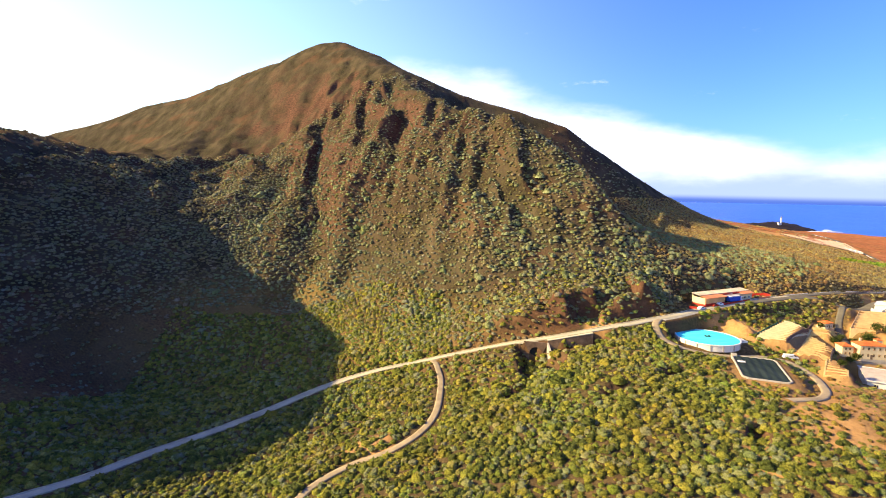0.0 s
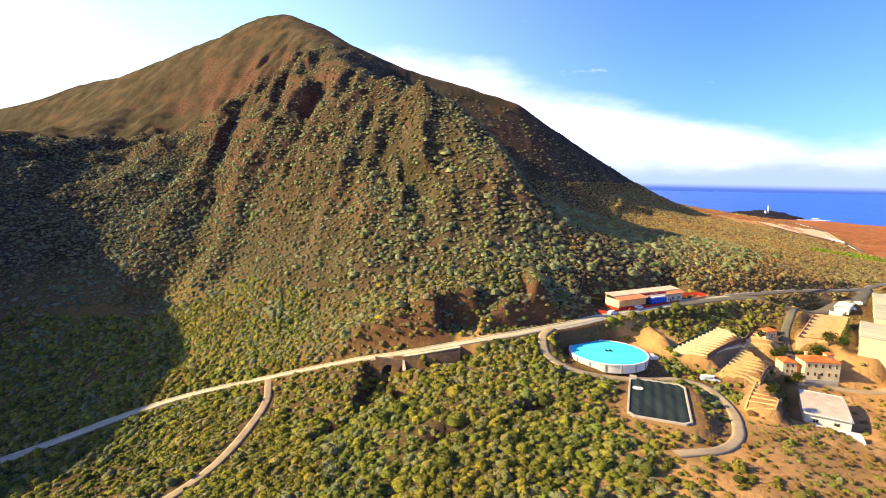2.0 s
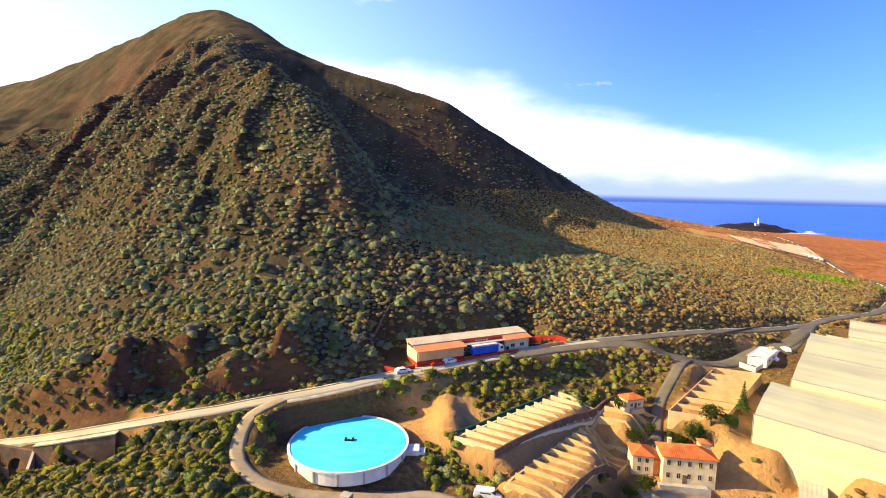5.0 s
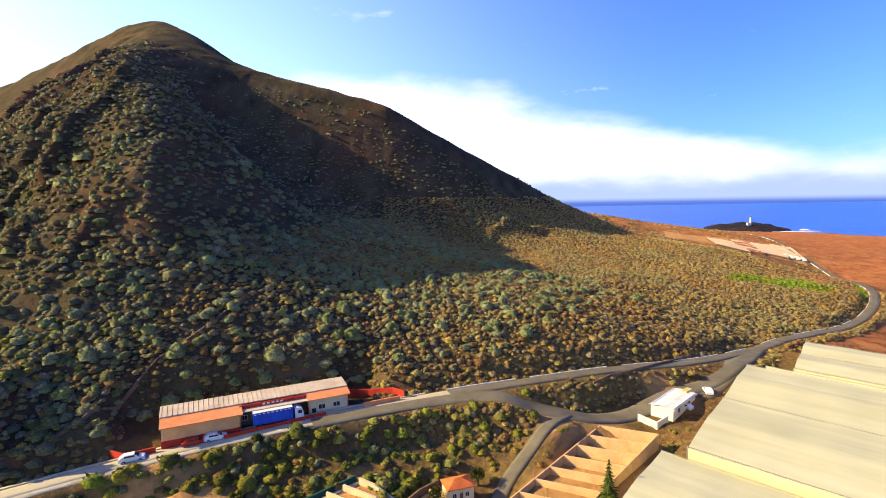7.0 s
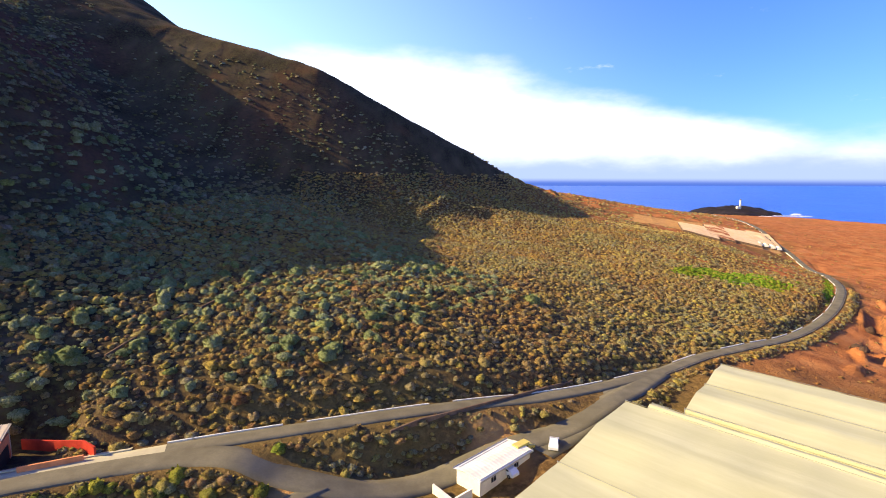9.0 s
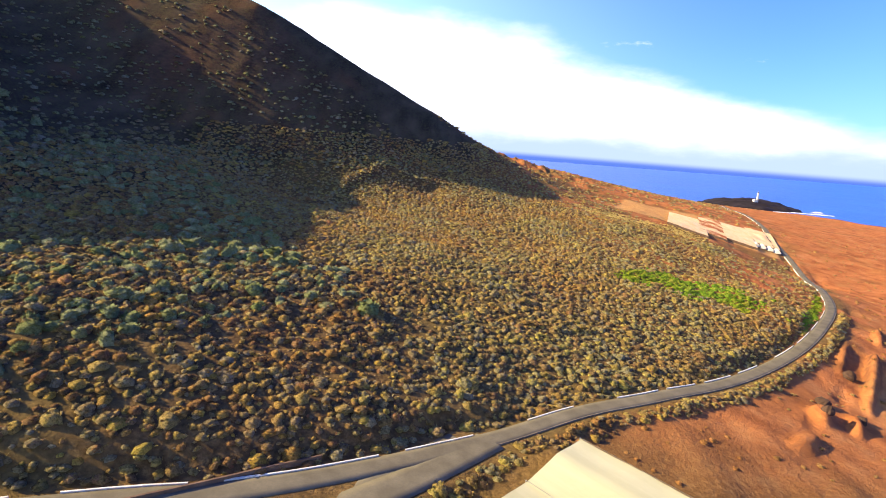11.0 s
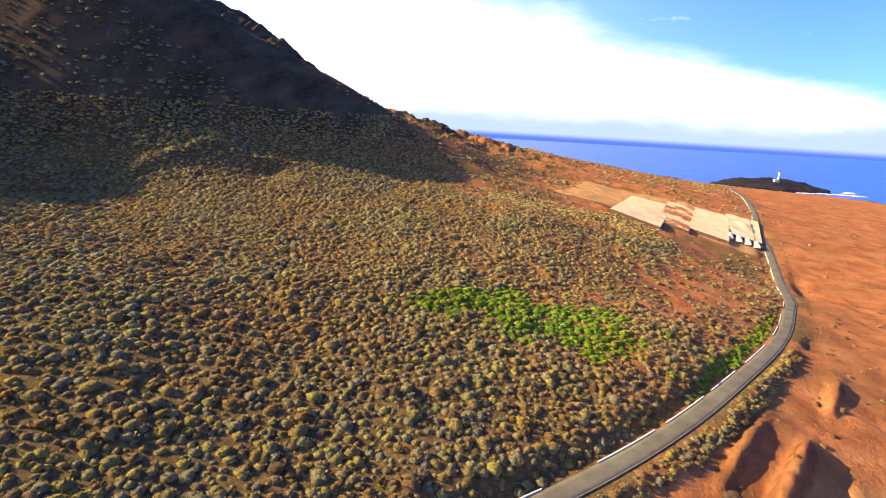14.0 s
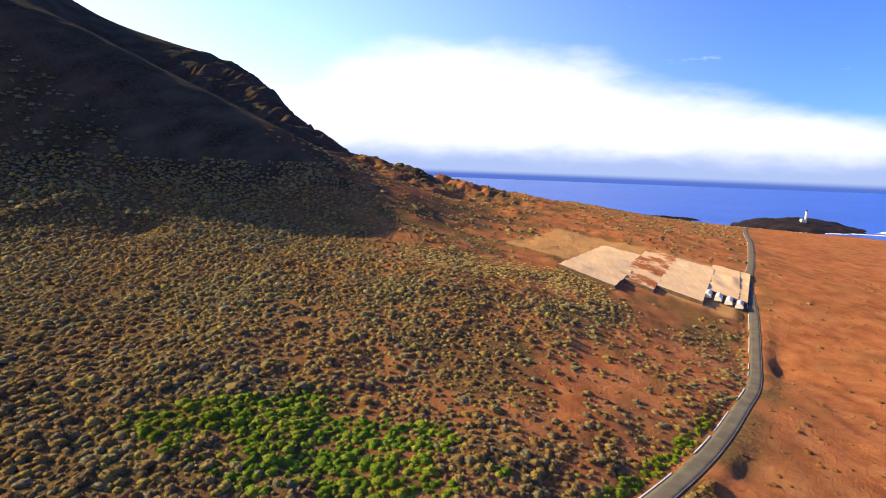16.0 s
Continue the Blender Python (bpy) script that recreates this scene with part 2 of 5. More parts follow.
PALE_WALL = worn("pale_blocks", (0.74, 0.62, 0.34), 0.75, 0.5, 2.5)
GOLD_WALL = worn("golden_blocks", (0.66, 0.47, 0.19), 0.7, 0.5, 2.5)
HEDGE_NET = worn("green_windbreak", (0.03, 0.10, 0.07), 0.6, 0.6, 3.0)
NETTING = cover_material("greenhouse_netting", (0.46, 0.445, 0.265), (0.54, 0.525, 0.325), (26, 1.6, 1), -44)
TURQUOISE = cover_material("turquoise_cover", (0.06, 0.62, 0.63), (0.10, 0.70, 0.71), (0.3, 1, 1))
BLACK_COVER = cover_material("black_cover", (0.016, 0.026, 0.024), (0.035, 0.05, 0.046), (1.2, 0.15, 1))


def sea_material():
    m = Nodes("sea", 0.32, 0, 0.35)
    c = m.mix(m.ramp(m.noise(0.004, 5), 0.35, 0.7), (0.010, 0.07, 0.46), (0.020, 0.11, 0.60))
    c = m.mix(m.ramp(m.noise(0.05, 5, 0.6, (1, 3, 1)), 0.55, 0.8, 0, 0.3), c, (0.04, 0.16, 0.66))
    m.bump(m.noise(0.15, 6, 0.6, (1, 2.5, 1)), 0.5, 1.5)
    return m.done(c)


SEA = sea_material()


# ---- building blocks ----
def thing(name, x, y, z, turn=0.0, label="", category="", group=""):
    ob = new(name)
    ob.matrix_basis = pose(x, y, z, 0, 0, turn)
    return tagged(ob, label, category, group)


def part(name, bm, material, parent=None, label="", smooth=False):
    mesh = bpy.data.meshes.new(name)
    bm.normal_update()
    bm.to_mesh(mesh)
    bm.free()
    mesh.materials.append(material)
    if smooth:
        mesh.polygons.foreach_set("use_smooth", [True] * len(mesh.polygons))
    ob = new(name, mesh)
    ob.parent = parent
    return tagged(ob, label)


def box(bm, x0, y0, z0, x1, y1, z1, bevel=0.0):
    made = bmesh.ops.create_cube(bm, size=1.0)
    for v in made["verts"]:
        v.co = Vector(((x0 + x1) / 2 + v.co.x * (x1 - x0), (y0 + y1) / 2 + v.co.y * (y1 - y0), (z0 + z1) / 2 + v.co.z * (z1 - z0)))
    if bevel:
        edges = list({e for v in made["verts"] for e in v.link_edges})
        bmesh.ops.bevel(bm, geom=edges, offset=bevel, segments=2, affect="EDGES", profile=0.6)
    return bm


def boxes(*rows, bevel=0.0):
    bm = bmesh.new()
    for r in rows:
        box(bm, *r, bevel=bevel)
    return bm


def tube(bm, x, y, z0, z1, r0, r1=None, n=12):
    made = bmesh.ops.create_cone(bm, cap_ends=True, segments=n, radius1=r0, radius2=r0 if r1 is None else r1, depth=z1 - z0)
    for v in made["verts"]:
        v.co += Vector((x, y, (z0 + z1) / 2))
    return bm


def prism(bm, rings, close=True):
    """Skins rings of points that have the same count."""
    vs = [[bm.verts.new(p) for p in ring] for ring in rings]
    n = len(rings[0])
    for a, b in zip(vs, vs[1:]):
        for k in range(n if close else n - 1):
            bm.faces.new((a[k], a[(k + 1) % n], b[(k + 1) % n], b[k]))
    return vs


# Spot heights of the plain, the gully and the slopes: x, y, z
PLAIN = [
    (0, -200, 15), (-150, -150, 10), (300, -200, 5), (-20, 70, 3), (100, 60, 12), (-90, 110, -6), (190, 90, 8),
    (-66, 194, -11), (-155, 245, -24), (-5, 187, 0), (8, 212, 6), (37, 158, 12), (65, 143, 18), (106, 145, 19), (77, 127, 15),
    (48, 204, 17), (112, 198, 19), (145, 200, 17), (140, 160, 15), (193, 212, 13), (183, 190, 10), (219, 248, 19), (182, 226, 18),
]
SHELF = [
    (120, 224, 26), (154, 240, 28), (187, 256, 29), (200, 238, 26), (234, 254, 23), (188, 266, 35.5), (240, 282, 29),
    (295, 330, 24), (305, 320, 23), (367, 440, 26), (366, 367, 17), (371, 355, 12), (480, 523, 6), (419, 480, 20),
    (390, 450, 24), (345, 388, 24.5), (322, 336, 20), (289, 320, 22), (260, 200, 10), (330, 260, 10), (420, 360, 4),
]
FIELD = [(222, 355, 39.5), (200, 293, 42.5), (220, 290, 37.5), (252, 441, 38), (295, 431, 33), (262, 494, 46), (199, 468, 42), (321, 533, 42), (355, 603, 41), (368, 507, 36), (386, 408, 23), (290, 365, 30), (330, 385, 26.5),
         (260, 380, 37), (260, 320, 29.5), (340, 470, 34), (80, 229, 36), (88, 262, 55), (26, 264, 46), (33, 318, 78), (16, 330, 80), (-33, 394, 103), (-58, 404, 98), (232, 259.5, 24), (245, 268.5, 24.3), (257, 279, 24.6), (150, 470, 66), (172, 484, 68), (205, 502, 66), (235, 518, 60)]
COAST = [
    (495, 596, 15), (446, 591, 25), (412, 579, 31), (467, 692, 32), (523, 690, 24), (485, 512, 8), (526, 614, 16),
    (380, 521, 33), (351, 619, 41), (385, 719, 44), (329, 437, 33), (212, 469, 43), (600, 500, 2), (700, 700, 8), (640, 900, 14),
    (820, 1060, 4), (450, 1040, 30), (250, 1050, 40), (900, 700, 2), (700, 300, 0), (1000, 200, 0), (1000, 1000, 0),
]
SLOPE = [
    (231, 345, 39.5), (177, 296, 45), (229, 294, 35), (133, 270, 47), (187, 308, 45), (142, 283, 49), (84, 268, 57), (54, 256, 44),
    (30, 300, 70), (-68, 389, 77), (-52, 318, 22), (-117, 449, 90), (-178, 541, 101), (-112, 399, 62), (-37, 345, 58),
    (-233, 614, 146), (12, 256, 21), (61, 219, 29), (-47, 412, 104), (190, 420, 46), (300, 540, 43.5), (250, 500, 44), (112, 345, 58), (142, 350, 53), (172, 355, 49), (95, 405, 72), (140, 410, 60), (50, 440, 108), (30, 490, 126),
    (110, 470, 74), (165, 470, 56), (118, 310, 55), (60, 300, 75),
]
HEADLAND = [(265, 774, 77), (311, 823, 62), (346, 764, 48), (351, 856, 57), (372, 996, 33), (444, 1001, 38)]
# Crest of the mountain, west to east, and the spur that runs down from it
CREST = [(-900, 800, 60), (-700, 800, 99), (-518, 797, 153), (-444, 796, 187), (-324, 798, 222), (-241, 792, 254), (-207, 780, 259), (-152, 767, 284), (-130, 738, 277), (-72, 674, 244), (-9, 627, 199), (36, 570, 178), (92, 552, 158), (136, 548, 147),
         (160, 566, 133), (186, 575, 120), (217, 597, 106), (246, 621, 93), (283, 638, 72), (317, 651, 60), (349, 666, 45), (381, 680, 37)]
SPUR = [(-152, 767, 284), (-123, 727, 272), (-72, 600, 219), (-37, 520, 186), (-10, 460, 161), (13, 410, 146), (33, 377, 137), (50, 357, 129), (64, 342, 120), (76, 322, 106), (86, 302, 91), (95, 286, 77), (103, 275, 63)]
RIDGE = [(-152, 767, 284), (-104, 875, 226), (13, 1018, 191), (62, 945, 159), (115, 882, 143), (161, 812, 112), (230, 761, 78), (289, 714, 65)]
HILL = [(-420, -100, 60), (-345, 120, 114), (-330, 185, 143), (-325, 250, 147), (-314, 329, 118), (-306, 395, 107), (-329, 481, 106), (-416, 612, 84)]
BACK = [(-900, 1300, 0), (-300, 1300, 20), (0, 1120, 60), (-142, 980, 140), (-500, 1000, 60), (-1200, 500, 120), (-900, 100, 160), (-1000, -600, 100), (160, 930, 55), (90, 740, 110), (0, 800, 150)]


def along(line, step=25):
    out = []
    for a, b in zip(line, line[1:]):
        a, b = np.array(a, float), np.array(b, float)
        n = max(1, int(np.linalg.norm(b - a) / step))
        out += [a + (b - a) * k / n for k in range(n)]
    return out + [np.array(line[-1], float)]


def solve_heights():
    pts = np.array(PLAIN + SHELF + FIELD + COAST + HEADLAND + SLOPE + BACK + along(CREST) + along(SPUR) + along(RIDGE) + along(HILL, 40), float)
    pts = pts[np.unique(pts[:, :2].round(0), axis=0, return_index=True)[1]]
    d = np.linalg.norm(pts[:, None, :2] - pts[None, :, :2], axis=-1)
    n = len(pts)
    k = np.zeros((n + 3, n + 3))
    k[:n, :n] = -d + np.eye(n) * 1.5
    k[:n, n] = k[n, :n] = 1
    k[:n, n + 1:] = pts[:, :2] / 1000
    k[n + 1:, :n] = pts[:, :2].T / 1000
    w = np.linalg.solve(k, np.r_[pts[:, 2], 0, 0, 0])
    return pts[:, :2], w


SPOTS, WEIGHTS = solve_heights()


def smooth_height(x, y):
    """The height of the land without its fine relief; x and y are arrays."""
    x, y = np.asarray(x, float), np.asarray(y, float)
    q = np.stack([x.ravel(), y.ravel()], -1)
    out = np.empty(len(q))
    n = len(SPOTS)
    for i in range(0, len(q), 20000):
        c = q[i:i + 20000]
        d = np.sqrt(((c[:, None] - SPOTS[None]) ** 2).sum(-1) + 9.0)
        out[i:i + 20000] = -d @ WEIGHTS[:n] + WEIGHTS[n] + c / 1000 @ WEIGHTS[n + 1:]
    return out.reshape(x.shape)

# ---- the land ----
# Centre lines of the roads and tracks
MAIN = [(-150, 60), (-128, 100), (-112, 128), (-103, 146), (-94, 167), (-77, 190), (-52, 213), (-29, 221), (1, 219), (30, 213), (52, 207), (77, 207), (92, 212),
        (104, 217), (118, 225), (140, 236), (168, 248), (190, 256), (206, 262), (228, 271), (245, 278), (270, 295), (294, 314), (316, 328), (346, 350),
        (381, 381), (408, 411), (431, 441), (450, 472), (467, 504), (494, 573), (513, 630), (532, 675), (577, 790), (615, 895), (655, 1000), (690, 1085)]
YARD = [(150, 238.5), (162, 243.5), (173, 247.5), (184, 249.8), (195, 248.8), (206, 248.4), (217, 252.5), (231, 260.5), (246, 269), (260, 281), (268, 290), (275, 298.5)]
LANE = [(203, 248), (197.5, 241.5), (191.5, 235), (187, 229.5), (183.6, 223), (180.5, 215)]
TRACK = [(0, 217), (3, 205), (3, 190), (1, 172), (-4, 160), (-13, 151), (-24, 146), (-32, 138), (-36, 128), (-38, 110)]
LOOP = [(96, 213), (91.5, 206), (91, 199), (94.5, 193), (102, 189.5), (112, 189.3), (122, 191), (130, 192), (135.3, 189.5), (137, 183.5), (136, 175), (133, 167.5), (128, 159), (120, 152), (108, 148)]
APRON = [(238, 259.5), (245, 266), (252, 273), (258, 281.5), (264, 290), (270, 297.5)]
FARM = [(171, 200.5), (180, 201.5), (196, 199), (215, 205)]


def bend(line, step=4.0):
    """A smooth line through the given points, in even steps."""
    p = np.array(line, float)
    p = np.vstack([2 * p[0] - p[1], p, 2 * p[-1] - p[-2]])
    out = []
    for k in range(1, len(p) - 2):
        a, b, c, d = p[k - 1:k + 3]
        for t in np.linspace(0, 1, max(2, int(np.linalg.norm(c - b) / step)), endpoint=False):
            out.append(0.5 * (2 * b + (c - a) * t + (2 * a - 5 * b + 4 * c - d) * t**2 + (3 * b - a - 3 * c + d) * t**3))
    return np.array(out + [p[-2]])


def eased(z, n):
    k = np.ones(2 * n + 1) / (2 * n + 1)
    return np.convolve(np.pad(z, n, mode="edge"), k, mode="valid")


def laid(line, n=5, step=4.0):
    p = bend(line, step)
    return np.c_[p, eased(smooth_height(p[:, 0], p[:, 1]), n)]


def joined(line, half, others, reach=8.0):
    """A side road that meets the roads laid before it at their height."""
    p = laid(line, 3, 2.0)
    for other, wide in others:
        gap, z = near_line(p[:, 0], p[:, 1], other)
        k = 1 - step(gap, wide + half, wide + half + reach)
        p[:, 2] += (z - 0.03 - p[:, 2]) * k
    return p


# Level pads under buildings and plots: centre, half sizes, turn in degrees, height
PADS = {
    "tank": (112, 204, 14, 13, 0, 20.2),
    "pond": (115.3, 173.6, 8.5, 13.5, -22, 18.9),
    "depot": (138.5, 242.5, 23, 5.6, 25.5, 28.4),
    "house": (182, 209.5, 13, 7, -8, 12.8),
    "shed": (168.8, 185.8, 7, 12, -32, 9.5),
    "gate": (229, 257, 9, 5, 45, 23.0),
    "glass": (258, 232, 29, 29, 50, 23.4),
    "glass_far": (298, 263, 18, 32, 50, 23.4),
    "glass_near": (225, 206, 14, 26, 50, 18.8),
    "villa": (178.5, 226.5, 6, 4, 20, 20.2),
    "pens": (203.5, 232.2, 18, 5.6, 45.5, 21.4),
}


# Terraced and netted plots that are kept clear: centre, half sizes, turn, height
TERRACES = [(151, 213.5, 17.5, 5.0, 41, 21.6), (162, 208.5, 23.5, 4.6, 48, 18.9), (148.5, 181, 10.5, 3.4, 51, 17.4)]
PLOTS = [(151, 213.5, 18, 6, 41, 0), (162, 208.5, 24, 5.5, 48, 0), (148.5, 181, 10.8, 3.9, 51, 0), (131, 214, 9, 6, 25, 0), (448, 626, 54, 42, -22, 0)]

# Spoil ridges (up) and hollows and ravines (down): centre, half sizes, turn, height
MOUNDS = [(57, 221, 10, 7, 15, 5.0), (87, 222.5, 16, 6, 15, 4.0), (132.5, 212, 13, 4.2, 92, 3.6), (398, 373, 30, 2.8, 52, 3.2), (394, 381, 22, 2.0, 52, 1.5), (358, 338, 8, 3.2, 58, 2.4), (367, 338, 9, 2.6, 60, 2.2), (427, 409, 20, 2.4, 54, 1.6), (383, 355, 16, 2.0, 55, 1.4), (345, 323, 9, 2.8, 40, 1.5),
          (403, 370, 28, 3.2, 52, -1.2), (375, 354, 12, 3.0, 52, -0.7), (354, 334, 8, 2.6, 50, -0.7),
          (83, 170, 10, 4.5, 20, -3.2), (88, 131, 9, 3.5, 60, -3.2), (46.5, 192, 11, 7, 85, -6.5), (30, 176, 12, 5, 50, -3.5), (60, 160, 10, 4, 30, -3.0)]


# A ravine and a rib on the mountain's face, and an old bank across the plain
RAVINE = [(-92, 530), (-100, 449), (-86, 391), (-80, 347), (-87, 316)]
RIB = [(-40, 430), (-53, 404), (-62, 375), (-68, 341), (-70, 318)]
BANK = [(203, 442), (209, 482), (227, 503), (244, 509)]
# Vertical cuts into the slope beside the road: centre, half sizes, turn, floor height
CUTS = [(66.8, 216.0, 4.4, 4.4, -12, 24.4), (84.5, 214.4, 11.5, 2.8, 15, 25.0)]
# Drops below the road's retaining wall and its bridge: centre, half sizes, turn, floor height
DROPS = [(56.5, 201.0, 8.5, 1.6, -4, 15.2), (41, 202.4, 3.6, 2.6, -14, 9.5), (38, 193, 2.0, 8, -12, 8.5)]


def lattice(ix, iy, seed):
    h = (ix * 374761393 + iy * 668265263 + seed * 974634777) & 0xFFFFFFFF
    h = ((h ^ (h >> 13)) * 1274126177) & 0xFFFFFFFF
    return ((h ^ (h >> 16)) & 0xFFFF) / 65535.0


def value_noise(x, y, seed=0):
    ix, iy = np.floor(x).astype(np.int64), np.floor(y).astype(np.int64)
    fx, fy = x - ix, y - iy
    fx, fy = fx * fx * (3 - 2 * fx), fy * fy * (3 - 2 * fy)
    a, b = lattice(ix, iy, seed), lattice(ix + 1, iy, seed)
    c, d = lattice(ix, iy + 1, seed), lattice(ix + 1, iy + 1, seed)
    return (a + (b - a) * fx) * (1 - fy) + (c + (d - c) * fx) * fy


def fbm(x, y, octaves=4, seed=0):
    out, amp, total = 0, 1.0, 0
    for k in range(octaves):
        out, total = out + amp * value_noise(x * 2**k + 17.3 * k, y * 2**k - 9.1 * k, seed + k), total + amp
        amp *= 0.5
    return out / total - 0.5


def step(v, lo, hi):
    t = np.clip((v - lo) / (hi - lo), 0, 1)
    return t * t * (3 - 2 * t)


def near_line(x, y, line):
    """Distance from each point to a line, and the line's height there."""
    best, z = np.full(x.shape, 1e9), np.zeros(x.shape)
    lo, hi = line[:, :2].min(0) - 30, line[:, :2].max(0) + 30
    ok = (x > lo[0]) & (x < hi[0]) & (y > lo[1]) & (y < hi[1])
    px, py = x[ok], y[ok]
    b, zz = np.full(px.shape, 1e9), np.zeros(px.shape)
    for p, q in zip(line, line[1:]):
        d = q - p
        t = np.clip(((px - p[0]) * d[0] + (py - p[1]) * d[1]) / (d[0]**2 + d[1]**2 + 1e-9), 0, 1)
        r = np.hypot(px - p[0] - t * d[0], py - p[1] - t * d[1])
        k = r < b
        b[k], zz[k] = r[k], (p[2] + t * d[2])[k]
    best[ok], z[ok] = b, zz
    return best, z


def pad_distance(x, y, pad):
    cx, cy, hx, hy, turn, _ = pad
    c, s = math.cos(radians(turn)), math.sin(radians(turn))
    u, v = (x - cx) * c + (y - cy) * s, -(x - cx) * s + (y - cy) * c
    return np.hypot(np.maximum(np.abs(u) - hx, 0), np.maximum(np.abs(v) - hy, 0))


ROADS = [(laid(MAIN), 2.4)]
for line, half in ((YARD, 3.1), (LANE, 1.4), (TRACK, 1.7), (LOOP, 1.5), (FARM, 1.6), (APRON, 2.6)):
    ROADS.append((joined(line, half, ROADS[:2], 4.0 if line is YARD else 8.0), half))

SHORE_X, SHORE_Y = (-5000, 250, 700, 830, 930, 1040, 1100), (1500, 1130, 1150, 1105, 900, 400, -5000)


def inland(x, y):
    """Metres from the shore, positive on land (roughly)."""
    return np.minimum(np.interp(x, SHORE_X, SHORE_Y) - y, (1100 - x) * 1.0)


MAIN_X, MAIN_Y = ROADS[0][0][:, 0], ROADS[0][0][:, 1]


def ground_height(x, y):
    x, y = np.asarray(x, float), np.asarray(y, float)
    z = smooth_height(x, y)
    high = step(z, 26, 85) * step(y, 232, 285)
    # ribs and gullies that run down the mountain
    wx, wy = x + 42 * fbm(x / 55, y / 55, 4, 5), y + 42 * fbm(x / 55, y / 55, 4, 9)
    rib = 1 - 2 * np.abs(fbm(wx / 34, wy / 150, 3, 11))
    west = 1 - step(x + 0.56 * (y - 300), 75, 125)
    crest = 1 - 0.75 * step(y, 520, 640)
    west = west * (0.3 + 0.7 * step(near_line(x, y, np.array(SPUR, float))[0], 4, 28))
    z = z + high * crest * (0.10 + 0.90 * west) * ((rib - 0.72) * 24 + (0.5 - 2 * np.abs(fbm(wx / 10, wy / 18, 3, 17))) * 7 + (1 - 2 * np.abs(fbm(wx / 15, wy / 60, 3, 13)) - 0.7) * 9 + 11 * fbm(x / 55, y / 70, 4, 3)) + high * (0.12 + west) * 5.0 * fbm(x / 14, y / 16, 3, 21) + 16 * step(y, 690, 760) * step(x, -40, 40) * high * (fbm(x / 24, y / 24, 4, 27) + 0.9 * (0.35 - 2 * np.abs(fbm(x / 13, y / 30, 3, 29))))
    hill = step(-x, 150, 260) * step(z, 0, 60) * (1 - high)
    z = z + hill * (14 * fbm(x / 50, y / 60, 4, 31))
    flat = 1 - high
    z = z + flat * (2.4 * fbm(x / 34, y / 34, 3, 41) + 1.3 * fbm(x / 7, y / 7, 2, 43))
    gully = step(-x, -95, -10) * step(225 - y, 0, 40) * flat
    z = z + gully * 7 * fbm(x / 30, y / 30, 4, 47)
    bend_x, bend_y = x + 10 * fbm(x / 22, y / 22, 3, 23), y + 10 * fbm(x / 22, y / 22, 3, 25)
    for line, depth, wide in ((RAVINE, -9, 26), (RIB, 5, 14)):
        d = near_line(bend_x, bend_y, np.array([(*q, 0) for q in line], float))[0]
        z = z + depth * (1 - step(d, 0, wide))
    z = z + 1.9 * (1 - step(near_line(bend_x, bend_y, np.array([(*q, 0) for q in BANK], float))[0], 0.3, 3.5))
    for mx, my, a, b, turn, h in MOUNDS:
        c, s = math.cos(radians(turn)), math.sin(radians(turn))
        u, v = (x - mx) * c + (y - my) * s, -(x - mx) * s + (y - my) * c
        r = np.hypot(u / a, v / b) + 0.38 * fbm(x / 5, y / 5, 3, 51)
        z = z + h * (1 - step(r, 0.25, 0.9)) * (1 + 0.6 * fbm(x / 3, y / 3, 3, 53))
    # the cut bank above the road: a broken red cliff with hollows
    d, rz = near_line(x, y, ROADS[0][0])
    face = (y > np.interp(x, MAIN_X, MAIN_Y)) * step(x, 22, 34) * (1 - step(x, 92, 101))
    notch = step(fbm(x / 11 + 3, y / 40, 2, 57), -0.12, -0.02)
    z = z + face * step(d, 5, 8) * (1 - step(d, 14, 30)) * (0.4 - 2 * np.abs(fbm(x / 5, y / 5, 3, 59))) * 3.2
    z = z + face * 5.5 * notch * step(d, 6.0, 7.6) * (1 - step(d, 10, 34)) - face * 2.0 * (1 - notch) * step(d, 5, 8) * (1 - step(d, 12, 22))
    for cut in CUTS:
        z = np.minimum(z, cut[5] + 4.5 * pad_distance(x, y, cut) + 0.6 * fbm(x / 4, y / 4, 3, 63))
    for pad in TERRACES:
        z = z + (pad[5] - z) * (1 - step(pad_distance(x, y, pad), 0.4, 3.0))
    for pad in PADS.values():
        d = pad_distance(x, y, pad)
        z = z + (pad[5] - z) * (1 - step(d, 0.5, 5.5))
    for line, half in ROADS[::-1]:
        d, rz = near_line(x, y, line)
        k = 1 - step(d, half + 1.2, half + 4.6)
        z = z + (rz - 0.12 - z) * k
    for pad in DROPS:
        z = np.minimum(z, pad[5] + 1.4 * np.maximum(pad_distance(x, y, pad) - 0.6, 0) + 0.5 * fbm(x / 3, y / 3, 3, 67) + 12 * (near_line(x, y, ROADS[0][0])[0] < 3.0))
    z = z + (-14 - z) * (1 - step(inland(x, y), -6, 24))
    return z


def spaced(*stops):
    """Grid lines: (from, step), ..., end."""
    out = []
    for (a, s), nxt in zip(stops[:-1], stops[1:]):
        b = nxt[0] if isinstance(nxt, tuple) else nxt
        n = max(1, round((b - a) / s))
        out += list(a + (b - a) * np.arange(n) / n)
    return np.array(out + [stops[-1]], float)


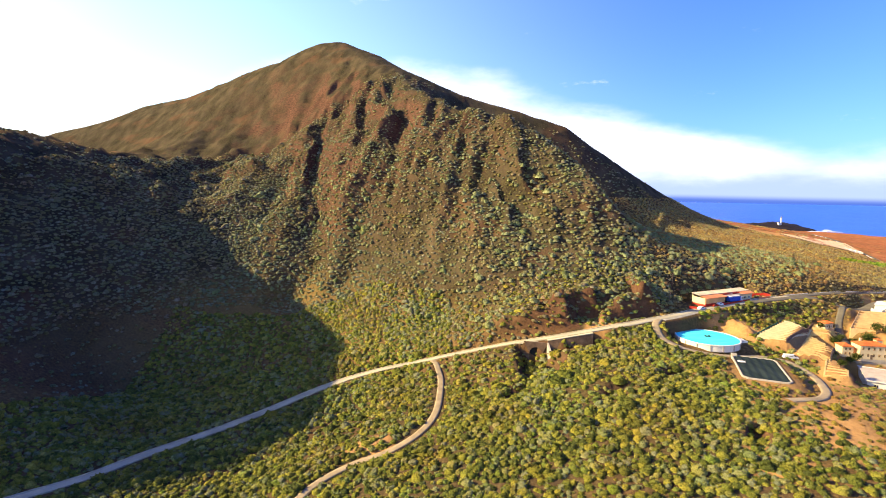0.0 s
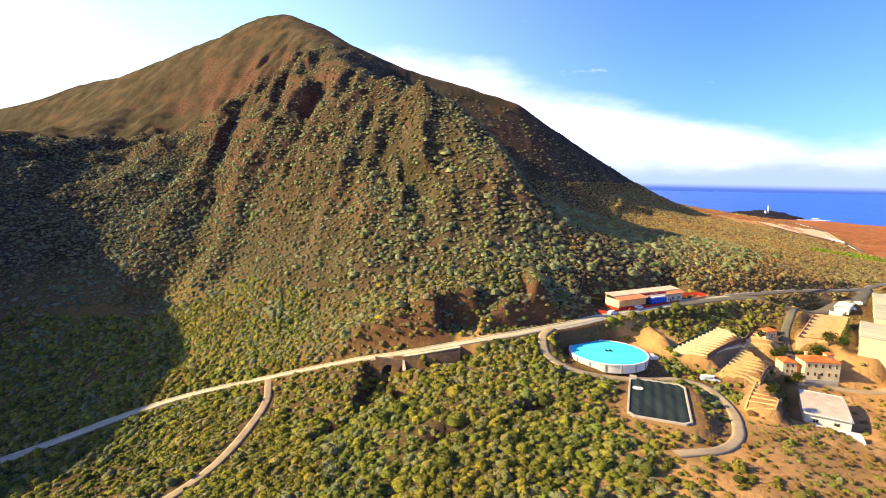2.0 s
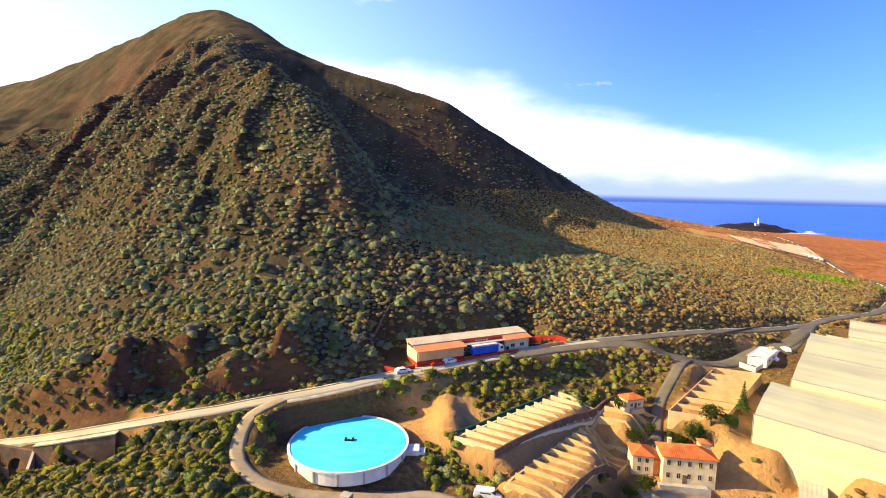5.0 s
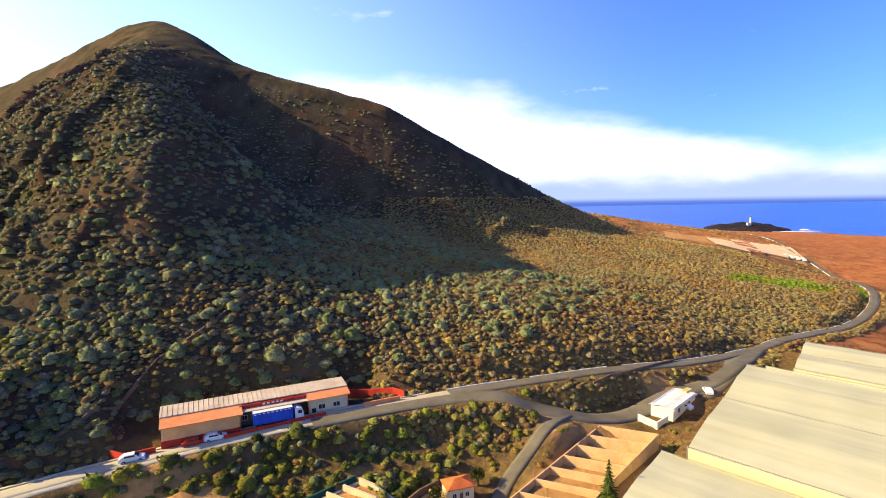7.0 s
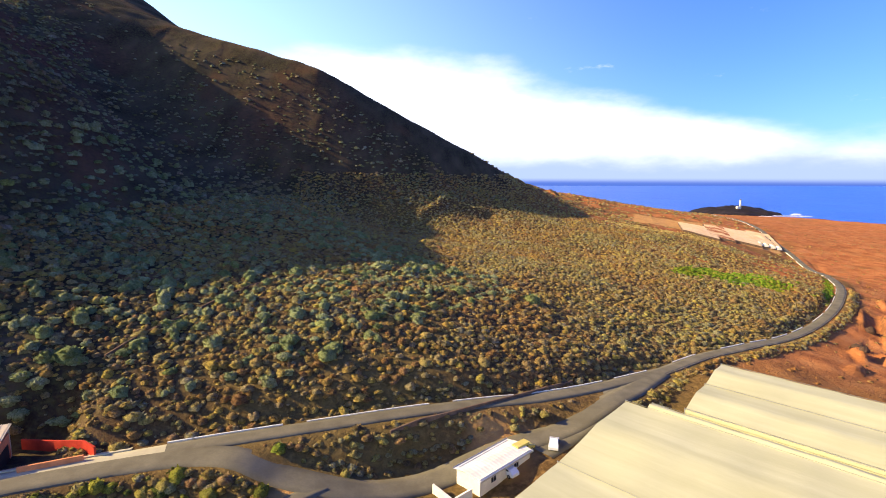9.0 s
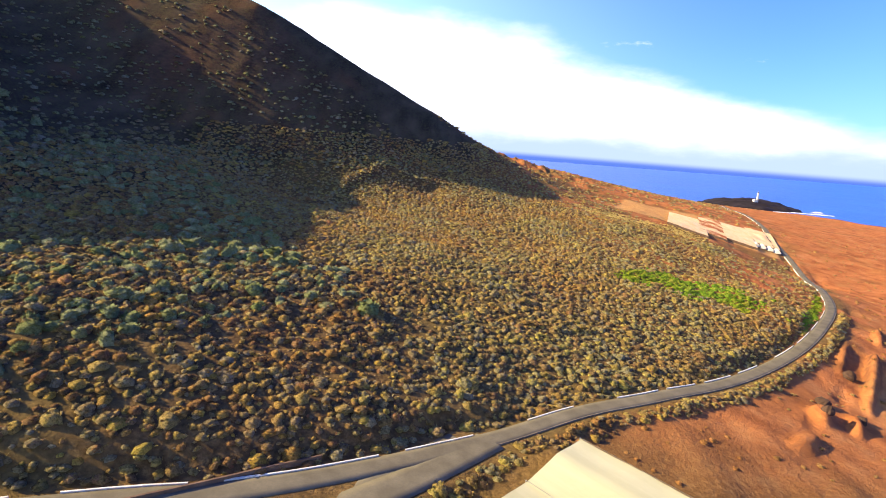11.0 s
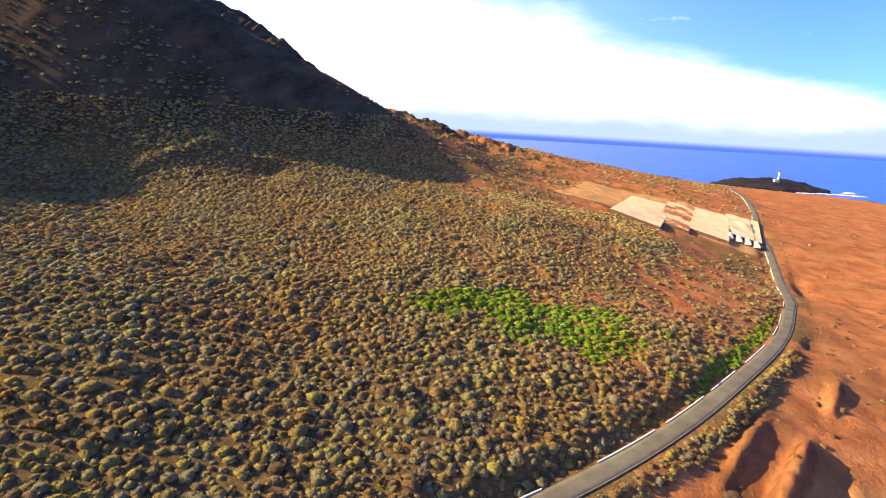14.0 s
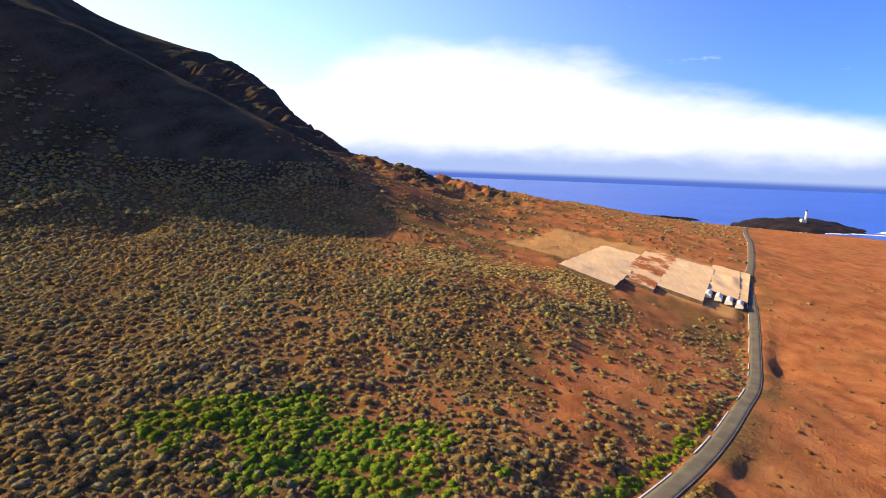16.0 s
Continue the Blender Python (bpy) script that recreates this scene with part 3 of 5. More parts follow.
def sheet(name, x, y, z, material, smooth=True):
    """A grid mesh from coordinate arrays of one shape."""
    r, c = x.shape
    mesh = bpy.data.meshes.new(name)
    idx = np.arange(r * c).reshape(r, c)
    quads = np.stack([idx[:-1, :-1], idx[:-1, 1:], idx[1:, 1:], idx[1:, :-1]], -1).reshape(-1, 4)
    mesh.vertices.add(r * c)
    mesh.vertices.foreach_set("co", np.stack([x, y, z], -1).astype(np.float32).ravel())
    mesh.loops.add(quads.size)
    mesh.loops.foreach_set("vertex_index", quads.astype(np.int32).ravel())
    mesh.polygons.add(len(quads))
    mesh.polygons.foreach_set("loop_start", np.arange(0, quads.size, 4, dtype=np.int32))
    mesh.polygons.foreach_set("use_smooth", np.full(len(quads), smooth))
    mesh.update(calc_edges=True)
    mesh.materials.append(material)
    return new(name, mesh)


GX = spaced((-4500, 500), (-1500, 120), (-700, 30), (-340, 6), (-130, 2), (28, 1.2), (102, 2), (335, 1), (440, 2), (500, 5), (640, 25), (900, 12), (1120, 60), 1300)
GY = spaced((-4000, 500), (-1000, 120), (-200, 25), (60, 4), (120, 2), (208, 1.2), (240, 2), (320, 1), (415, 2), (450, 3), (640, 5), (830, 15), (1060, 8), (1180, 60), 1700)
gx, gy = np.meshgrid(GX, GY)
gz = ground_height(gx, gy)
ground = sheet("ground", gx, gy, gz, SOIL)
tagged(ground, "dry volcanic land with brown scrub soil and a steep mountain", "ground", kind="structure")


def mesh_height(x, y):
    """The height of the ground's mesh, between its grid lines."""
    x, y = np.asarray(x, float), np.asarray(y, float)
    i, j = np.clip(np.searchsorted(GX, x) - 1, 0, len(GX) - 2), np.clip(np.searchsorted(GY, y) - 1, 0, len(GY) - 2)
    u, v = (x - GX[i]) / (GX[i + 1] - GX[i]), (y - GY[j]) / (GY[j + 1] - GY[j])
    return (gz[j, i] * (1 - u) + gz[j, i + 1] * u) * (1 - v) + (gz[j + 1, i] * (1 - u) + gz[j + 1, i + 1] * u) * v


def red_zone(x, y):
    """Where bare red earth shows: the plain east of the road, and its cuttings."""
    d, _ = near_line(x, y, ROADS[0][0])
    side = x - np.interp(y, ROADS[0][0][:, 1], ROADS[0][0][:, 0])
    east = step(side, 3, 14) * step(y, 285, 330)
    far = step(y, 470, 640) * step(x, 330, 470)
    return np.clip(np.maximum(east, far * 0.55), 0, 1)


def layer(ob, name, values):
    at = ob.data.attributes.new(name, "FLOAT", "POINT")
    at.data.foreach_set("value", np.clip(values, 0, 1).astype(np.float32).ravel())


dzx, dzy = np.gradient(gz, axis=1) / np.gradient(gx, axis=1), np.gradient(gz, axis=0) / np.gradient(gy, axis=0)
steep = np.hypot(dzx, dzy)
layer(ground, "slope", step(gz, 10, 34) * step(gy + 24 * (1 - step(gx, 95, 110)), 214, 240) * (1 - 0.8 * step(gx, 150, 190)) + step(gz, 50, 70) * step(gy, 240, 300) * (1 - 0.75 * step(gy, 640, 720) * step(-gx, 150, 215)) + step(-gx, 130, 220) * (1 - step(gy, 600, 690)) + 0.6 * (1 - step(gx, 70, 105)) * (1 - step(gy, 206, 217)) * step(gx, -125, -90))
layer(ground, "red_earth", 0.7 * step(gx + 0.35 * (gy - 300), 350, 440) * step(gy, 290, 330) * step(fbm(gx / 14, gy / 14, 3, 127), -0.15, 0.12) + 0.5 * (1 - step(pad_distance(gx, gy, (431, 486, 13, 46, -28, 0)), 0, 14)) + red_zone(gx, gy) * (0.75 + 0.5 * fbm(gx / 25, gy / 25, 3, 61)) + 0.2 * step(steep, 0.6, 1.1) * step(gy, 190, 210) * step(262 - gy, 0, 20) * step(gx, 20, 50) * (1 - step(gx, 100, 112)))
bare = np.zeros(gx.shape)
for cx, cy, r in ((96, 152, 9), (87, 139, 7), (86, 119, 10), (110, 128, 15), (75, 191, 7), (128, 147, 13), (111, 140, 9), (131, 214, 16), (-18, 152, 9), (152, 172, 18), (195, 190, 32), (215, 215, 22), (172, 172, 22), (430, 330, 60), (232, 262, 8), (200, 244, 6), (70, 212, 8)):
    bare = np.maximum(bare, 1 - step(np.hypot(gx - cx, gy - cy) + 9 * fbm(gx / 8, gy / 8, 3, 71), r * 0.6, r))
for plot in PLOTS:
    bare = np.maximum(bare, 1 - step(pad_distance(gx, gy, plot), 0.0, 3.0))
bare = np.maximum(bare, 0.75 * (step(gx + 0.45 * (gy - 150), 82, 112) * (1 - step(gy, 172, 186)) * step(gy, 60, 90) * (1 - step(gx, 215, 240))) * (0.75 + 0.9 * fbm(gx / 12, gy / 12, 3, 73)))
bare = np.maximum(bare, 0.8 * (1 - step(pad_distance(gx, gy, PADS["pens"]), 0.0, 2.0)))
layer(ground, "bare_earth", bare * 0.85)
layer(ground, "rock", step(steep, 0.8, 1.5) * step(gy, 300, 420) * 0.9 + 0.9 * step(steep, 0.55, 1.0) * (1 - step(gy, 190, 198)) * step(gy, 90, 110) + 0.55 * step(steep, 0.7, 1.3) * step(gy, 195, 212) * (1 - step(gy, 250, 270)) * step(gx, 15, 40) * (1 - step(gx, 105, 120)))

sea = bpy.data.meshes.new("sea")
sea.from_pydata([(-4800, 880, -5), (640, 880, -5), (4800, 880, -5), (4800, 4900, -5), (-4800, 4900, -5), (640, -4500, -5), (4800, -4500, -5)], [],
                [(0, 1, 2, 3, 4), (1, 5, 6, 2)])
sea.materials.append(SEA)
tagged(new("water", sea), "deep blue open sea reaching the horizon", "sea", kind="structure")


def ribbon(name, line, half, lift, material, label, skirt=0.5):
    """A road surface: a cambered strip with thickness along a line."""
    d = np.gradient(line[:, :2], axis=0)
    n = np.stack([-d[:, 1], d[:, 0]], -1) / np.linalg.norm(d, axis=1)[:, None]
    cols = []
    for u, dz in ((-1.06, -skirt), (-1, 0), (-0.5, 0.05), (0, 0.07), (0.5, 0.05), (1, 0), (1.06, -skirt)):
        cols.append(np.c_[line[:, :2] + n * half * u, line[:, 2] + lift + dz])
    g = np.stack(cols, 1)
    ob = sheet(name, g[..., 0], g[..., 1], g[..., 2], material)
    return tagged(ob, label, "road", kind="structure")


def edge_line(name, line, offset, width, z0, z1, material, label, category):
    """A kerb, a low wall or a painted line beside a road."""
    d = np.gradient(line[:, :2], axis=0)
    n = np.stack([-d[:, 1], d[:, 0]], -1) / np.linalg.norm(d, axis=1)[:, None]
    c = line[:, :2] + n * offset
    g = np.stack([np.c_[c - n * width / 2, line[:, 2] + z0], np.c_[c - n * width / 2, line[:, 2] + z1], np.c_[c + n * width / 2, line[:, 2] + z1], np.c_[c + n * width / 2, line[:, 2] + z0]], 1)
    ob = sheet(name, g[..., 0], g[..., 1], g[..., 2], material, False)
    return tagged(ob, label, category, kind="structure")


SPLIT = int(np.argmax(MAIN_X > 176))
ribbon("road", ROADS[0][0][:SPLIT + 1], 1.75, 0.10, ROAD_PALE, "narrow pale dusty road along the foot of the mountain")
ribbon("road", ROADS[0][0][SPLIT:], 1.95, 0.10, ASPHALT, "narrow grey asphalt country road over dry land")
ribbon("road_apron", ROADS[6][0], 2.5, 0.06, ASPHALT, "dark asphalt apron between the gatehouse and the greenhouse")
ribbon("road_yard", ROADS[1][0], 2.7, 0.16, ASPHALT, "wide grey asphalt farm road beside the greenhouses")
ribbon("road_lane", ROADS[2][0], 1.35, 0.10, ASPHALT, "short grey lane down to the farmhouse")
ribbon("road_track", ROADS[3][0], 1.25, 0.12, DIRT, "winding pale dirt track through scrub")
ribbon("road_loop", ROADS[4][0], 1.4, 0.12, DIRT, "dusty track curving round the water tank")
ribbon("road_farm", ROADS[5][0], 1.5, 0.10, DIRT, "dusty track between the farm buildings")
main = ROADS[0][0]
ribbon("verge", main[int(np.argmax(MAIN_X > 95)):SPLIT], 3.0, 0.02, VERGE, "pale dusty verge on both sides of the road", 0.4)
edge_line("trim", main[:SPLIT], 1.98, 0.36, -0.4, 0.3, VERGE, "pale stone kerb along the foot of the slope", "kerb")
pick = random.Random(5)
k = SPLIT
while k < len(main) - 4:
    n = pick.choice((2, 3, 4, 5))
    edge_line("trim", main[k:k + n + 1], 2.1 + 0.06 * pick.random(), 0.24, -0.4, 0.22 + 0.1 * pick.random(), WHITE, "worn whitewashed kerb beside the road", "kerb")
    k += n + pick.choice((1, 1, 2, 3))
edge_line("trim", main[:75], -1.98, 0.36, -0.4, 0.3, VERGE, "pale stone kerb along the downhill road edge", "kerb")
edge_line("trim", main[SPLIT + 22:], -1.82, 0.10, 0.10, 0.125, DIRT, "faded pale painted road edge line", "road marking")


# ---- shrubs ----
def clustered(seed):
    """A bush of two unequal lobes that lean together."""
    rng = np.random.default_rng(seed + 500)
    vs, fs, base = [], [], 0
    for k in range(2):
        v, f = rounded(seed * 2 + k, 8, 26, 0.4)
        a, d = k * math.pi + rng.random() * 1.2, 0.38 + 0.22 * rng.random()
        r, h = (0.78, 1.0) if k == 0 else (0.45 + 0.3 * rng.random(), 0.55 + 0.4 * rng.random())
        vs.append(v * (r, r * 0.9, h) + (d * math.cos(a), d * math.sin(a), 0))
        fs.append(f + base)
        base += len(v)
    return np.concatenate(vs), np.concatenate(fs)


def rounded(seed, sides=5, sprays=15, rough=0.5):
    """A low bush of unit radius: a rounded heart set all over with small ragged sprays."""
    rng = np.random.default_rng(seed + 300)
    v, f = [], []
    lean = 0.2 * rng.normal(size=2)
    for k, (r, h) in enumerate(((0.85, -0.15), (0.78, 0.45))):
        for j in range(sides):
            a = 2 * math.pi * (j + 0.5 * k) / sides + 0.4 * (rng.random() - 0.5)
            q = r * (1 + rough * (rng.random() - 0.5))
            v.append((q * math.cos(a) + lean[0] * h, q * math.sin(a) + lean[1] * h, h + 0.3 * rough * (rng.random() - 0.5)))
    v.append((lean[0], lean[1], 0.78 + 0.15 * rng.random()))
    for j in range(sides):
        a, b = j, (j + 1) % sides
        f += [(a, b, a + sides), (b, b + sides, a + sides), (sides + j, sides + (j + 1) % sides, 2 * sides)]
    for k in range(sprays):
        a, t = 2.4 * k + rng.random(), math.sqrt((k + 0.6) / sprays)
        r, h = 0.92 * t, 0.80 * math.sqrt(max(0.05, 1 - 0.9 * t * t))
        root = np.array((r * math.cos(a) + lean[0] * h, r * math.sin(a) + lean[1] * h, h - 0.12))
        out = np.array((0.22 * t * math.cos(a), 0.22 * t * math.sin(a), 0.20)) + 0.10 * rng.normal(size=3)
        side = np.array((-math.sin(a), math.cos(a), 0.0)) * (0.17 + 0.12 * rng.random()) + 0.05 * rng.normal(size=3)
        i = len(v)
        v += [tuple(root - side), tuple(root + side), tuple(root + out)]
        f.append((i, i + 1, i + 2))
    return np.array(v), np.array(f)


TUFT = [rounded(s + 40, 4, 7, 0.7) for s in range(14)]
BUSH = [rounded(s) for s in range(24)]
CLUMP = [rounded(s + 60, 8, 40, 0.5) for s in range(10)] + [clustered(s) for s in range(8)]


def stuff(name, places, material, shapes, label, category):
    """One mesh of many bushes; places are rows of x, y, z, radius, height."""
    rng = np.random.default_rng(len(places))
    vs, fs, tints, base = [], [], [], 0
    kinds = rng.integers(0, len(shapes), len(places))
    for k, (v, f) in enumerate(shapes):
        p = places[kinds == k]
        if not len(p):
            continue
        a = rng.random(len(p)) * 2 * math.pi
        c, s = np.cos(a)[:, None], np.sin(a)[:, None]
        sx, sy = p[:, 3:4] * (0.85 + 0.4 * rng.random((len(p), 1))), p[:, 3:4] * (0.85 + 0.3 * rng.random((len(p), 1)))
        x, y = v[None, :, 0] * sx, v[None, :, 1] * sy
        g = np.stack([p[:, :1] + x * c - y * s, p[:, 1:2] + x * s + y * c, p[:, 2:3] + v[None, :, 2] * p[:, 4:5]], -1)
        vs.append(g.reshape(-1, 3))
        fs.append((f[None] + base + np.arange(len(p))[:, None, None] * len(v)).reshape(-1, 3))
        tints.append(np.repeat(rng.random(len(p)), len(v)))
        base += len(p) * len(v)
    vs, fs = np.concatenate(vs), np.concatenate(fs)
    mesh = bpy.data.meshes.new(name)
    mesh.vertices.add(len(vs))
    mesh.vertices.foreach_set("co", vs.astype(np.float32).ravel())
    mesh.loops.add(fs.size)
    mesh.loops.foreach_set("vertex_index", fs.astype(np.int32).ravel())
    mesh.polygons.add(len(fs))
    mesh.polygons.foreach_set("loop_start", np.arange(0, fs.size, 3, dtype=np.int32))
    mesh.polygons.foreach_set("use_smooth", np.full(len(fs), True))
    mesh.update(calc_edges=True)
    mesh.attributes.new("tint", "FLOAT", "POINT").data.foreach_set("value", np.concatenate(tints).astype(np.float32))
    mesh.materials.append(material)
    return tagged(new(name, mesh), label, category, kind="stuff")


def open_ground(x, y, margin=0.8):
    """Whether a bush may stand there: off the roads, pads and plots."""
    ok = inland(x, y) > 30
    for line, half in ROADS:
        ok &= near_line(x, y, line)[0] > half + margin
    for pad in PADS.values():
        ok &= pad_distance(x, y, pad) > 1.5
    for plot in PLOTS:
        ok &= pad_distance(x, y, plot) > 0.5
    return ok


def scatter(x0, x1, y0, y1, gap, seed, keep, radius, height=0.75, row=0.0):
    """Places for bushes, loose or, with row (metres between rows), roughly along rows."""
    rng = np.random.default_rng(seed)
    x, y = np.meshgrid(np.arange(x0, x1, gap), np.arange(y0, y1, row or gap))
    x = (x + (rng.random(x.shape) - 0.5) * gap * 1.3).ravel()
    y = (y + (rng.random(y.shape) - 0.5) * (0.75 * row or 1.3 * gap)).ravel()
    y = y + (0.10 * (x - x0) + 5 * fbm(x / 45, y / 45, 2, 121) if row else 0)
    r = radius * (0.5 + 0.55 * rng.random(len(x)) + 0.75 * rng.random(len(x)) ** 5)
    ok = keep(x, y, rng.random(len(x))) & open_ground(x, y)
    x, y, r = x[ok], y[ok], r[ok]
    return np.c_[x, y, mesh_height(x, y) - 0.08, r, r * height * (0.8 + 0.5 * rng.random(len(x)))]


def above_road(x, y):
    """Metres on the uphill side of the main road."""
    return np.interp(x, ROADS[0][0][:, 0], ROADS[0][0][:, 1]) * -1 + y


def green_patch(x, y):
    a = 1 - step(np.hypot((x - 360) / 29, (y - 411) / 17) + 1.5 * fbm(x / 9, y / 9, 3, 83), 0.55, 1.0)
    b = (1 - step(np.abs(near_line(x, y, ROADS[0][0])[0] - 4.8), 0.8, 2.6)) * (0.65 + 0.9 * fbm(x / 7, y / 7, 2, 85))
    b *= step(x, 385, 400) * step(450 - x, 0, 15) * (above_road(x, y) > 0)
    return np.maximum(a, b)


# Bare red field beside the road, and a strip of dry golden grass: centre, half sizes, turn, unused
RED_FIELD, GOLD_FIELD = (431, 486, 13, 46, -28, 0), (384, 545, 40, 11, 14, 0)


def on_plain(x, y, u):
    up = (above_road(x, y) > 3) & (x > 95)
    d = 1.02 - 0.50 * step(y, 470, 640) - 0.35 * red_zone(x, y) + 0.9 * fbm(x / 22, y / 22, 3, 91)
    d = d - 0.5 * step(x + 0.35 * (y - 300), 372, 455)
    d = d - 0.22 * (1 - step(pad_distance(x, y, RED_FIELD), 0, 12)) - 0.35 * (1 - step(pad_distance(x, y, GOLD_FIELD), 0, 10))
    return up & (u < d) & (green_patch(x, y) < 0.5) & (smooth_height(x, y) < np.where((y > 440) & (x > 140), 74, 62))


def on_slope(x, y, u):
    z = smooth_height(x, y)
    up = (above_road(x, y) > 4) & (z > 8) & (x < 330)
    d = (1.12 - 0.72 * step(z, 80, 165) + 1.1 * fbm(x / 30, y / 30, 3, 93)) * (1 - 0.7 * step(x + 0.56 * (y - 300), 105, 130) * step(z, 52, 70))
    return up & (u < d) & ((z >= 56) | (x < 110))


def dry_farm(x, y):
    """The dusty ground below the farm, where little grows."""
    return step(x + 0.45 * (y - 150), 82, 112) * (1 - step(y, 172, 186)) + 0.8 * step(x, 130, 150) * (1 - step(y, 200, 215))


def in_gully(x, y, u):
    d = (1.0 + 1.5 * fbm(x / 16, y / 16, 3, 95) - 0.75 * dry_farm(x, y) - 0.6 * step(x, 118, 132) * step(y, 200, 210)) * (0.12 + 0.88 * step(y + 30 * fbm(x / 25, y / 25, 3, 111), 92, 122)) - 0.6 * step(np.hypot(x - 185, y - 185), 45, 5)
    return (above_road(x, y) < -3) & (u < d) & (x < 215) & (x + 0.6 * y < 348) | ((above_road(x, y) > 3) & (x < 8) & (smooth_height(x, y) < 26) & (u < d))


def on_spoil(x, y, u):
    return (above_road(x, y) < -5) & (x > 285) & (u < 0.28 + 0.9 * fbm(x / 18, y / 18, 3, 97))


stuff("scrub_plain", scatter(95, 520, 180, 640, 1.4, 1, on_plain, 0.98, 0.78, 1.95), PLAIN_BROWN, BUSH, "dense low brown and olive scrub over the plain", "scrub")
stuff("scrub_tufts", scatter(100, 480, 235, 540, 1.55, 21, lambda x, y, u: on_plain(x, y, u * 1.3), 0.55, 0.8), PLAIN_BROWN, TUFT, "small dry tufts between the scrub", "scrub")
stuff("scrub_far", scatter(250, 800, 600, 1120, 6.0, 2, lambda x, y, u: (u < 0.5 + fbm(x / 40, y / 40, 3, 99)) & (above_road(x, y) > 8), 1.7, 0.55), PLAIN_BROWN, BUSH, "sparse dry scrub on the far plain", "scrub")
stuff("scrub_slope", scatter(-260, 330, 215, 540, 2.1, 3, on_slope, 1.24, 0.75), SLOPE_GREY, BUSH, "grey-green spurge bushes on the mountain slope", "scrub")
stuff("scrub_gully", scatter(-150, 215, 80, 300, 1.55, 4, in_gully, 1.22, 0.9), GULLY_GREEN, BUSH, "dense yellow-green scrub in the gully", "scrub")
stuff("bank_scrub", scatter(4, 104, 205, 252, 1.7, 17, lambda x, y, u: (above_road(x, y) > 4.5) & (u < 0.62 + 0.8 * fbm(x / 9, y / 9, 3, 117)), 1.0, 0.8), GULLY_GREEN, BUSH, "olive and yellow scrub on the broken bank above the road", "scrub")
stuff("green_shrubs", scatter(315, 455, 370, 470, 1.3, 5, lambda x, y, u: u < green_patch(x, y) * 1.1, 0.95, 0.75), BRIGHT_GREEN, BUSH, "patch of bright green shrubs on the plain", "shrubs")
stuff("dry_tufts", scatter(285, 640, 285, 700, 4.2, 6, on_spoil, 0.8, 0.6), DRY_GRASS, BUSH, "sparse dry grass tufts on red earth", "grass")
GOLD_GRASS = shrub_material("golden_grass", (0.0, (0.42, 0.29, 0.08)), (0.5, (0.62, 0.47, 0.15)), (1.0, (0.50, 0.42, 0.16)), dark=0.65, dry=0.3)
stuff("golden_grass", scatter(325, 440, 515, 590, 1.3, 15, lambda x, y, u: u < (1 - step(pad_distance(x, y, GOLD_FIELD), 0, 10)) * (0.62 + 1.1 * fbm(x / 12, y / 6, 3, 113)), 0.85, 0.5), GOLD_GRASS, BUSH, "dry golden grass between the scrub", "grass")
stuff("verge_scrub", scatter(160, 430, 240, 450, 1.2, 7, lambda x, y, u: (near_line(x, y, ROADS[0][0])[0] < np.where(x < 285, 16, 6.5)) & (above_road(x, y) < 0) & (u < 0.95), 0.85, 0.8), PLAIN_BROWN, BUSH, "scrub along the road embankment", "scrub")
stuff("scrub_hill", scatter(-340, -120, 60, 420, 3.8, 8, lambda x, y, u: u < 0.75 + fbm(x / 25, y / 25, 3, 101), 1.2, 0.8), SLOPE_GREY, TUFT, "grey-green scrub on the shaded hill", "scrub")
stuff("scrub_south", scatter(-160, 520, -160, 240, 4.9, 9, lambda x, y, u: ((y < 60) | (x > 215)) & (above_road(x, y) < -8) & (u < 0.6 + fbm(x / 30, y / 30, 3, 103)), 1.5, 0.75), GULLY_GREEN, TUFT, "olive scrub over the open land", "scrub")


def big_bush(x, y, u):
    z = smooth_height(x, y)
    return (above_road(x, y) > 8) & (z > 14) & (z < 100) & (y < 430) & (x < 250 - 0.9 * np.abs(y - 330)) & (u < 0.58 - 0.3 * step(z, 75, 100) + 1.4 * fbm(x / 30, y / 30, 3, 107))


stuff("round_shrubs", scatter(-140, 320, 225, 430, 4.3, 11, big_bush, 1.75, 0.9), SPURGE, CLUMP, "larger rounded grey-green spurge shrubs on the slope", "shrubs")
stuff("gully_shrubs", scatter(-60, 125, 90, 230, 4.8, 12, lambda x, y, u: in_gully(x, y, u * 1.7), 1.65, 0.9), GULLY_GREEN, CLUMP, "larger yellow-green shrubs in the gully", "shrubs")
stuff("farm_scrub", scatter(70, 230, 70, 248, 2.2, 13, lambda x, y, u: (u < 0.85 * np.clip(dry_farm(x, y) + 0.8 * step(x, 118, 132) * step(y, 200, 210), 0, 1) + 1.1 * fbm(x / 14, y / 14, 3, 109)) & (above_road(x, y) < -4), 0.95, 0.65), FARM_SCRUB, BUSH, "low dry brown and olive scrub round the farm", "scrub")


def ground_at(x, y):
    return float(mesh_height(np.array([x]), np.array([y]))[0])


